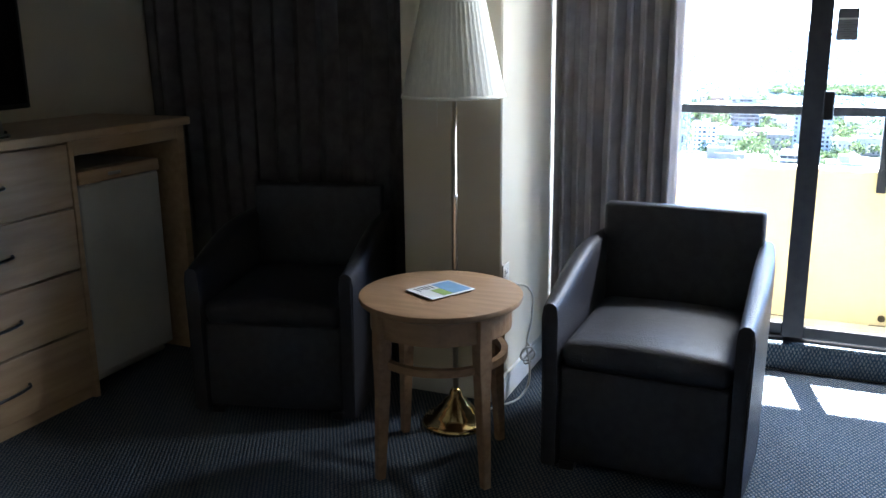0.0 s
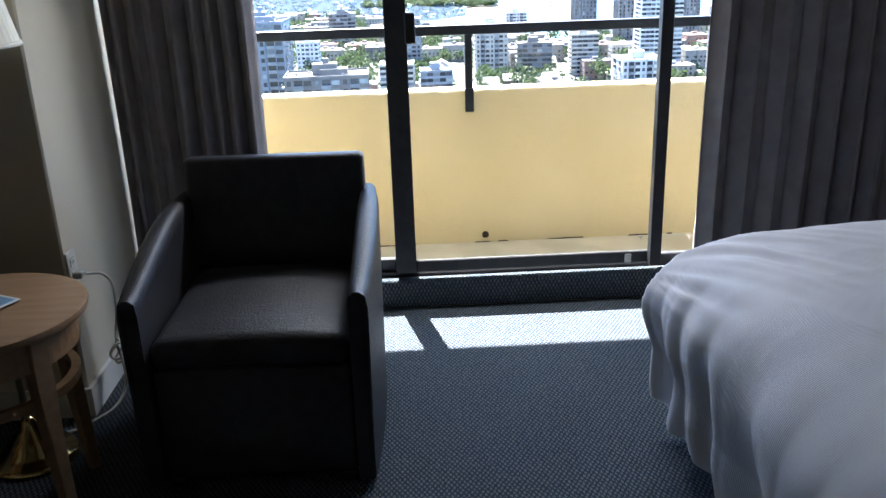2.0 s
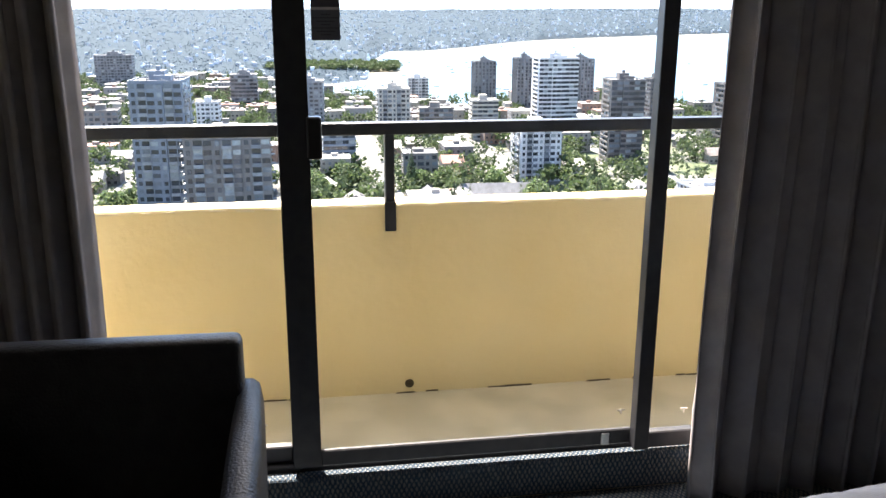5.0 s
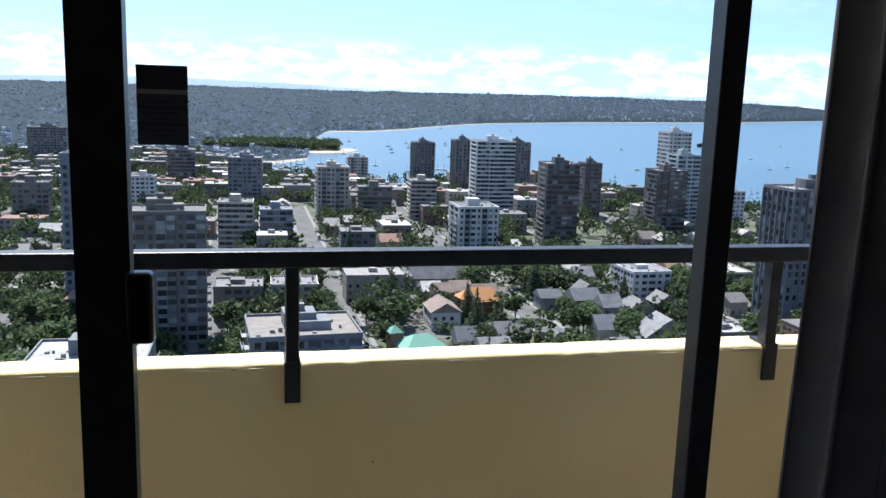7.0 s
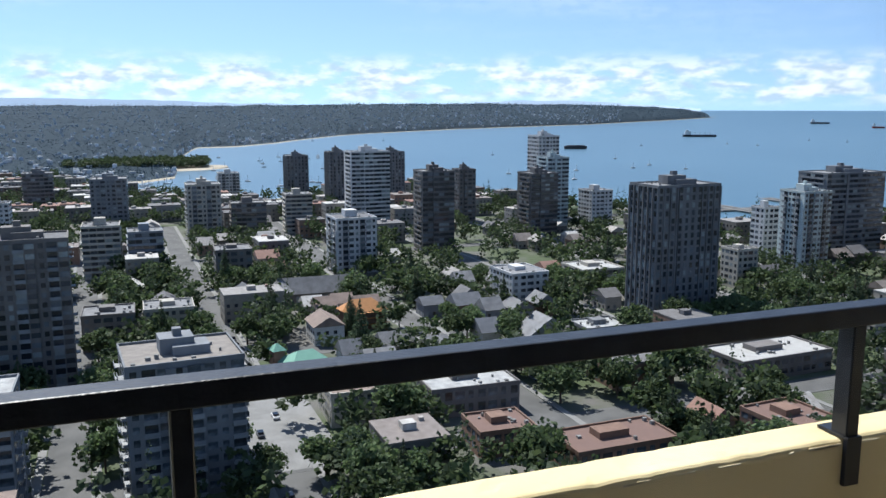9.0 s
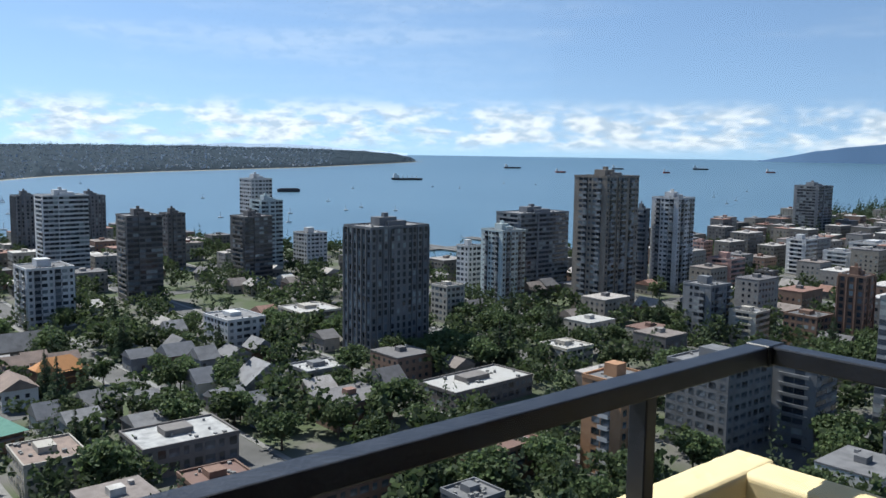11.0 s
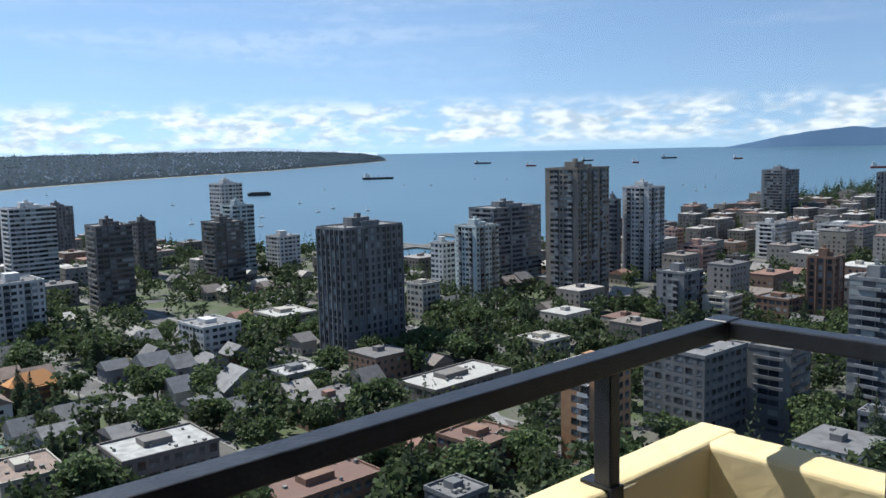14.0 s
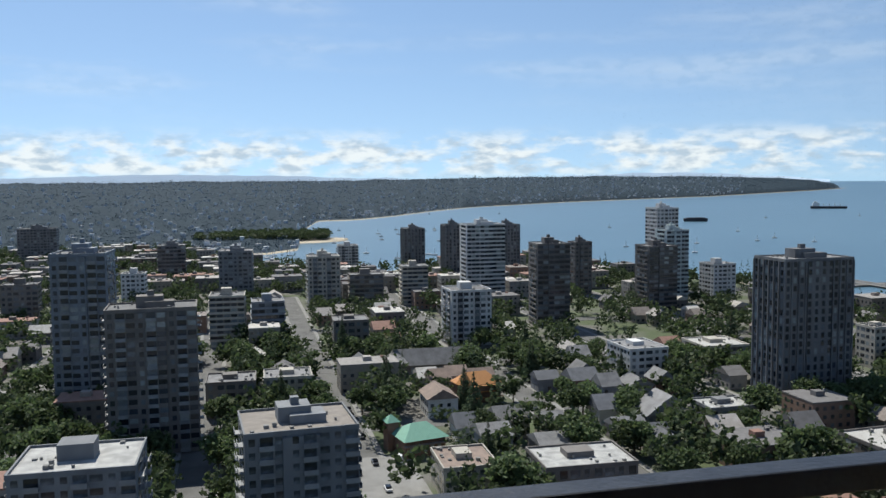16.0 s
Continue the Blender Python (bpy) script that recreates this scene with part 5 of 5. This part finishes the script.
# ordinary houses and walk-ups between the towers
rng = random.Random(21)
house_walls, house_wins, roofs_v, roofs_f = [], [], [], []
count = 0
for trial in range(3800):
    az, r = rng.uniform(-22, 80), math.sqrt(rng.uniform(125 ** 2, 1150 ** 2))
    x, y = r * math.sin(radians(az)), r * math.cos(radians(az))
    if y < 20 or not on_land(x, y, 40):
        continue
    close_set = trial < 500
    if close_set:
        az, r = rng.uniform(13, 29), rng.uniform(250, 350)
        x, y = r * math.sin(radians(az)), r * math.cos(radians(az))
    flat = not close_set and rng.random() < (0.35 if az < 40 else 0.6) or r > 600
    park = not close_set and noise.noise(Vector((x * 0.006, y * 0.006, 2))) > 0.12 and az < 62
    if park and rng.random() < 0.8:
        continue
    w, d = (rng.uniform(13, 24), rng.uniform(12, 18)) if flat else (rng.uniform(7, 11), rng.uniform(9, 14))
    rad = max(w, d) * 0.52
    if not free(x, y, rad) or on_street(x, y, rad * 0.7):
        continue
    taken.append((x, y, rad))
    h = rng.uniform(7, 13) if flat else rng.uniform(4.5, 7)
    if flat and az > 52 and r > 380:
        h = rng.uniform(10, 24)
    count += 1
    single = count <= 150 and r < 420
    box = (x - w / 2, x + w / 2, y - d / 2, y + d / 2, GROUND_Z, GROUND_Z + h)
    wins = []
    for k in range(int(h / 2.9)):
        for c in range(int(w / 3)):
            u = x - w / 2 + 1.5 + c * 3
            wins.append((u - 0.65, u + 0.65, y - d / 2 - 0.05, y - d / 2 + 0.05, GROUND_Z + 0.9 + k * 2.9, GROUND_Z + 2.2 + k * 2.9))
        for c in range(int(d / 3.2)):
            u = y - d / 2 + 1.5 + c * 3.2
            wins.append((x - w / 2 - 0.05, x - w / 2 + 0.05, u - 0.6, u + 0.6, GROUND_Z + 0.9 + k * 2.9, GROUND_Z + 2.2 + k * 2.9))
    z = GROUND_Z + h
    if flat:
        tops = [(box[0] - 0.1, box[1] + 0.1, box[2] - 0.1, box[3] + 0.1, z, z + 0.45), (x - 2, x + 1.4, y - 1.5, y + 1.5, z + 0.4, z + 2.1), (x + w * 0.25, x + w * 0.25 + 1.2, y + d * 0.2, y + d * 0.2 + 1.2, z + 0.4, z + 1.3)]
        rb = boxes(tops)
        rv, rf = [v.co[:] for v in rb.vertices], [tuple(p.vertices) for p in rb.polygons]
        bpy.data.meshes.remove(rb)
    else:
        e, hr = 0.5, rng.uniform(2.6, 4.2)
        if rng.random() < 0.5:
            rv = [(x - w / 2 - e, y - d / 2 - e, z), (x + w / 2 + e, y - d / 2 - e, z), (x + w / 2 + e, y + d / 2 + e, z), (x - w / 2 - e, y + d / 2 + e, z), (x, y - d / 2 - e, z + hr), (x, y + d / 2 + e, z + hr)]
            rf = [(0, 4, 5, 3), (1, 2, 5, 4), (0, 1, 4), (2, 3, 5), (0, 3, 2, 1)]
        else:
            rv = [(x - w / 2 - e, y - d / 2 - e, z), (x + w / 2 + e, y - d / 2 - e, z), (x + w / 2 + e, y + d / 2 + e, z), (x - w / 2 - e, y + d / 2 + e, z), (x - w / 2 - e, y, z + hr), (x + w / 2 + e, y, z + hr)]
            rf = [(0, 1, 5, 4), (2, 3, 4, 5), (0, 4, 3), (1, 2, 5), (0, 3, 2, 1)]
    if single:
        hs = thing("apartment_building" if flat else "house", "low flat-roofed walk-up block among street trees" if flat else "gable-roofed timber house among street trees", "building" if flat else "house", None, "neighbourhood houses")
        part("wall", boxes([box]), rng.choice([GREYBROWN, BEIGE, WHITEWALL, BRICK, CONCRETE]), hs)
        me = bpy.data.meshes.new("roof")
        me.from_pydata(rv, [], rf)
        part("roof", me, rng.choice([ROOF_GREY, ROOF_GREY, ROOF_BROWN, ROOF_PALE, ROOF_RED] if flat else [ROOF_GREY, ROOF_GREY, ROOF_GREY, SLATE, SLATE, ROOF_BROWN]), hs)
        tagged(part("windows", boxes(wins), CITY_WINDOW, hs), kind="stuff")
    else:
        house_walls.append(box)
        house_wins += wins
        k0 = len(roofs_v)
        roofs_v += rv
        roofs_f += [tuple(k0 + i for i in q) for q in rf]
blocks = thing("distant_houses", "many small houses and walk-ups filling the blocks", "houses", None, "", "stuff")
tagged(part("walls", boxes(house_walls), WALL_MIX, blocks), kind="stuff")
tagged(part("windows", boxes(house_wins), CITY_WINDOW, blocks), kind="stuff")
me = bpy.data.meshes.new("roofs")
me.from_pydata(roofs_v, [], roofs_f)
tagged(part("roofs", me, ROOF_MIX, blocks), kind="stuff")


# trees
def crown_points(kind, seed, clumps):
    """Centres, sizes and outward ways of the leaf clumps of one tree, for a height of 1."""
    rg = random.Random(seed)
    out = []
    for i in range(clumps):
        if kind == "conifer":
            h = rg.random() ** 1.3
            rr = 0.19 * (1 - h) * math.sqrt(rg.uniform(0.3, 1)) * (0.75 + 0.5 * rg.random())
            a = rg.uniform(0, 2 * math.pi)
            out.append(((rr * math.cos(a), rr * math.sin(a), 0.1 + 0.9 * h), 0.055 * (1.15 - h)))
        else:
            lobes = 7
            k = rg.randrange(lobes)
            la = k * 2.4 + seed
            cx, cy, cz = 0.20 * math.cos(la) * (k > 0), 0.20 * math.sin(la) * (k > 0), 0.50 + 0.24 * ((k * 0.37 + seed * 0.13) % 1)
            v = Vector((rg.gauss(0, 1), rg.gauss(0, 1), rg.gauss(0, 1))).normalized() * rg.uniform(0.6, 1.0) * 0.24
            out.append(((cx + v.x, cy + v.y, max(0.2, cz + v.z * 0.9)), rg.uniform(0.05, 0.09)))
    return out


def clump_arrays(kind, seed, clumps, per):
    fine = 0.60 if per > 6 else 1.0
    rg = np.random.default_rng(seed)
    quads = []
    for (cx, cy, cz), s in crown_points(kind, seed, clumps):
        for q in range(per):
            c = np.array((cx, cy, cz)) + rg.normal(0, s * (0.45 if fine == 1.0 else 0.6), 3)
            a = rg.normal(0, 1, 3)
            a /= np.linalg.norm(a)
            b = np.cross(a, rg.normal(0, 1, 3))
            b /= np.linalg.norm(b)
            l = s * rg.uniform(0.5, 0.95) * fine
            quads.append(np.array((c - a * l - b * l * 0.6, c + a * l * 0.8 - b * l * 0.7, c + a * l + b * l * 0.6, c - a * l * 0.7 + b * l * 0.8)))
    return np.array(quads).reshape(-1, 3)


def quad_mesh(name, verts):
    me = bpy.data.meshes.new(name)
    n = len(verts) // 4
    me.from_pydata(verts.tolist(), [], np.arange(n * 4).reshape(n, 4).tolist())
    return me


def make_tree(kind, seed):
    label = "dark conifer with drooping boughs" if kind == "conifer" else "leafy green street tree with uneven crown"
    ob = thing("conifer_tree" if kind == "conifer" else "street_tree", label, "tree", pose(0, 0, -400), kind + " trees")
    trunk = lathe([(0.03, 0), (0.022, 0.12), (0.016, 0.4), (0.006, 0.75 if kind != "conifer" else 0.97)], 7)
    if kind != "conifer":
        for k in range(4):
            a = k * 1.6 + seed
            bmesh.ops.create_cone(trunk, segments=5, radius1=0.011, radius2=0.004, depth=0.34, matrix=Matrix.Translation((0.09 * math.cos(a), 0.09 * math.sin(a), 0.42)) @ Matrix.Rotation(a, 4, "Z") @ Matrix.Rotation(0.6, 4, "Y"))
    part("trunk", trunk, BARK, ob)
    tagged(part("crown", quad_mesh("crown", clump_arrays(kind, seed, 190, 10)), NEEDLE if kind == "conifer" else LEAF, ob), kind="stuff")
    return ob


kinds = [make_tree("broadleaf", 1), make_tree("broadleaf", 2), make_tree("broadleaf", 3), make_tree("conifer", 4), make_tree("conifer", 5)]
used = [False] * len(kinds)
light_leaf = [clump_arrays("broadleaf", s, 44, 3) for s in (11, 12, 13)]
light_needle = [clump_arrays("conifer", s, 50, 2) for s in (14, 15)]
far_leaf, far_needle, hill_leaf = [], [], []
rng = random.Random(33)
placed = 0
for trial in range(9000):
    az, r = rng.uniform(-20, 80), math.sqrt(rng.uniform(115 ** 2, 1250 ** 2))
    if trial < 1500:
        az, r = rng.uniform(-16, 74), math.sqrt(rng.uniform(115 ** 2, 420 ** 2))
    x, y = r * math.sin(radians(az)), r * math.cos(radians(az))
    if y < 20 or not on_land(x, y, 22) or on_street(x, y, 0.5) or not free(x, y, 1.0):
        continue
    conifer = rng.random() < 0.22
    tall = rng.uniform(9, 15) if not conifer else rng.uniform(12, 22)
    if placed < 260 and r < 420:
        i = rng.randrange(3) if not conifer else 3 + rng.randrange(2)
        m = pose(x, y, GROUND_Z - 0.1, 0, 0, rng.uniform(0, 360))
        ob = kinds[i] if not used[i] else copy_thing(kinds[i], m)
        used[i] = True
        ob.matrix_basis = m @ Matrix.Diagonal((tall * rng.uniform(0.9, 1.25), tall * rng.uniform(0.9, 1.25), tall, 1))
        placed += 1
    else:
        src = rng.choice(light_needle if conifer else light_leaf)
        a = rng.uniform(0, 6.28)
        rot = np.array(((math.cos(a), -math.sin(a), 0), (math.sin(a), math.cos(a), 0), (0, 0, 1)))
        wide = rng.uniform(0.95, 1.3)
        (far_needle if conifer else far_leaf).append(src @ rot.T * np.array((tall * wide, tall * wide, tall)) + np.array((x, y, GROUND_Z - 0.5)))
# park woods on the headland
for trial in range(1500):
    az, r = rng.uniform(62, 78), rng.uniform(850, 2100)
    x, y = r * math.sin(radians(az)), r * math.cos(radians(az))
    if not on_land(x, y, 25) or not free(x, y, 1):
        continue
    tall = rng.uniform(16, 30)
    far_needle.append(rng.choice(light_needle) * np.array((tall * 1.4, tall * 1.4, tall)) + np.array((x, y, GROUND_Z)))
# woods on the point and along the far crest
for trial in range(420):
    az, tall = rng.uniform(-2.5, 6.0), rng.uniform(10, 17)
    if noise.noise(Vector((az * 1.3, trial * 0.002, 3))) < -0.15:
        continue
    r = 1225 + spit_half(az) * rng.uniform(-0.55, 0.85)
    far_leaf.append(rng.choice(light_leaf) * np.array((tall * 1.4, tall * 1.4, tall)) + np.array(polar(az, r, -83.0)))
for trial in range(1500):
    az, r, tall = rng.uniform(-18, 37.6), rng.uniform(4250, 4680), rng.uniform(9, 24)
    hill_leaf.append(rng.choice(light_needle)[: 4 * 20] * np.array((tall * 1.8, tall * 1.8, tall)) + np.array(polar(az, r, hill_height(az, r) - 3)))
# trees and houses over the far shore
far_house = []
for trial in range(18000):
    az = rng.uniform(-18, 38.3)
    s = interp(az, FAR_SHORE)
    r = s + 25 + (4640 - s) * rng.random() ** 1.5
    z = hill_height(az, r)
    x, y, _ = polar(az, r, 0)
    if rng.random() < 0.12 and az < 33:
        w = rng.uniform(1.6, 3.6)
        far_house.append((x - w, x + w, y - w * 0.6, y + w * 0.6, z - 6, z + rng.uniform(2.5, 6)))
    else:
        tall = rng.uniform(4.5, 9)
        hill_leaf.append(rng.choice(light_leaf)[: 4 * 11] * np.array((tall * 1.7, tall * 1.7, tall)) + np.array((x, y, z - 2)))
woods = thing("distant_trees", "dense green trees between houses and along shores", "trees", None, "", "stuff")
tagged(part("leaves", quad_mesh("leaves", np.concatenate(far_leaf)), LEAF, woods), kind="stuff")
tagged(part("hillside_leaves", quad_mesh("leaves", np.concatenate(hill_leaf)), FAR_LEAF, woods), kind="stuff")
tagged(part("needles", quad_mesh("needles", np.concatenate(far_needle)), NEEDLE, woods), kind="stuff")
tagged(part("distant_suburb", boxes(far_house), SUBURB, None, "tiny pale houses scattered on the far shore"), "", "houses", "", "stuff")


# ships in the bay
def ship(az, r, length, hull, label, cranes=True):
    ob = thing("cargo_ship", label, "ship", pose(*polar(az, r, sea_level(r)), 0, 0, 90 - az - 82), "anchored ships")
    bm = bmesh.new()
    low = [bm.verts.new(p) for p in ((-length / 2, -5, -1), (length * 0.42, -5, -1), (length / 2, 0, -1), (length * 0.42, 5, -1), (-length / 2, 5, -1))]
    high = [bm.verts.new((v.co.x * 1.03, v.co.y * 1.2, 6)) for v in low]
    for i in range(5):
        bm.faces.new((low[i], low[(i + 1) % 5], high[(i + 1) % 5], high[i]))
    bm.faces.new(low[::-1]), bm.faces.new(high)
    part("hull", bm, hull, ob)
    if cranes:
        part("bridge", boxes([(-length * 0.45, -length * 0.27, -5, 5, 6, 15), (-length * 0.42, -length * 0.34, -2, 2, 15, 19)]), SHIP_WHITE, ob)
        for k in range(4):
            part("crane", boxes([(-length * 0.15 + k * length * 0.15, -length * 0.13 + k * length * 0.15, -1, 1, 6, 13)]), SHIP_WHITE, ob)
    else:
        part("cargo", boxes([(-length * 0.4, length * 0.4, -4, 4, 6, 7.5)]), HULL, ob)
    return ob


ship(38.0, 2470, 88, HULL, "dark cargo freighter with white bridge in the bay")
ship(30.2, 1720, 44, HULL, "low dark barge in the bay", False)
ship(45.0, 3780, 72, HULL, "distant dark freighter at anchor")
ship(48.2, 3430, 40, HULL_RED, "distant red-hulled freighter at anchor")
ship(51.9, 3850, 50, HULL, "distant dark freighter at anchor")
ship(55.0, 3560, 26, HULL_RED, "distant small red coaster at anchor")
ship(57.1, 3950, 66, HULL, "distant dark freighter at anchor")
ship(61.3, 3780, 36, HULL_RED, "distant red-hulled coaster at anchor")
ship(69.5, 2780, 66, HULL_RED, "red and white freighter near the park")
boats = []
rng = random.Random(5)
for i in range(70):
    az = rng.uniform(2, 16) if i < 45 else rng.uniform(10, 60)
    s0, s1 = interp(az, NEAR_SHORE) + 30, min(interp(az, FAR_SHORE) - 40, 2300)
    if s1 < s0:
        continue
    r = rng.uniform(s0, s1 if i >= 45 else min(s1, 1500))
    x, y, z = polar(az, r, -83.2)
    boats += [(x - 3.2, x + 3.2, y - 1, y + 1, z, z + 1.5), (x - 0.25, x + 0.25, y - 0.2, y + 0.2, z + 1.5, z + 8)]
tagged(part("sailboats", boxes(boats), SHIP_WHITE, None, "small moored sailboats scattered over the water"), "", "boats", "", "stuff")


# parked cars
def car(x, y, turn, mat, label):
    ob = thing("car", label, "car", pose(x, y, GROUND_Z + 0.13, 0, 0, turn), "parked cars")
    part("body", box_bm(-2.2, 2.2, -0.88, 0.88, 0.3, 0.9, 0.15, 2), mat, ob)
    part("cabin", box_bm(-1.3, 1.0, -0.78, 0.78, 0.88, 1.45, 0.2, 2), SCREEN, ob)
    for cx in (-1.4, 1.4):
        for cy in (-0.8, 0.8):
            wheel = part("wheel", lathe([(0.32, -0.1), (0.32, 0.1)], 12), DARK_PLASTIC, ob)
            wheel.matrix_basis = pose(cx, cy, 0.32, 90, 0, 0)


rng = random.Random(8)
for i in range(14):
    car(rng.choice((33.0, 39.0)), 150 + i * 12 + rng.uniform(-3, 3), 90, CAR_WHITE if i % 3 == 0 else CAR_DARK, "white parked car at the kerb" if i % 3 == 0 else "dark parked car at the kerb")
van = thing("delivery_van", "white delivery van parked by the yard", "van", pose(46, 243, GROUND_Z + 0.13, 0, 0, 80))
part("body", box_bm(-3, 2, -1.05, 1.05, 0.4, 2.9, 0.08, 1), CAR_WHITE, van)
part("cab", box_bm(2.0, 3.3, -1.0, 1.0, 0.4, 2.0, 0.2, 2), CAR_WHITE, van)
for cx in (-2, 2.3):
    for cy in (-0.95, 0.95):
        part("wheel", lathe([(0.4, -0.12), (0.4, 0.12)], 12), DARK_PLASTIC, van).matrix_basis = pose(cx, cy, 0.4, 90, 0, 0)
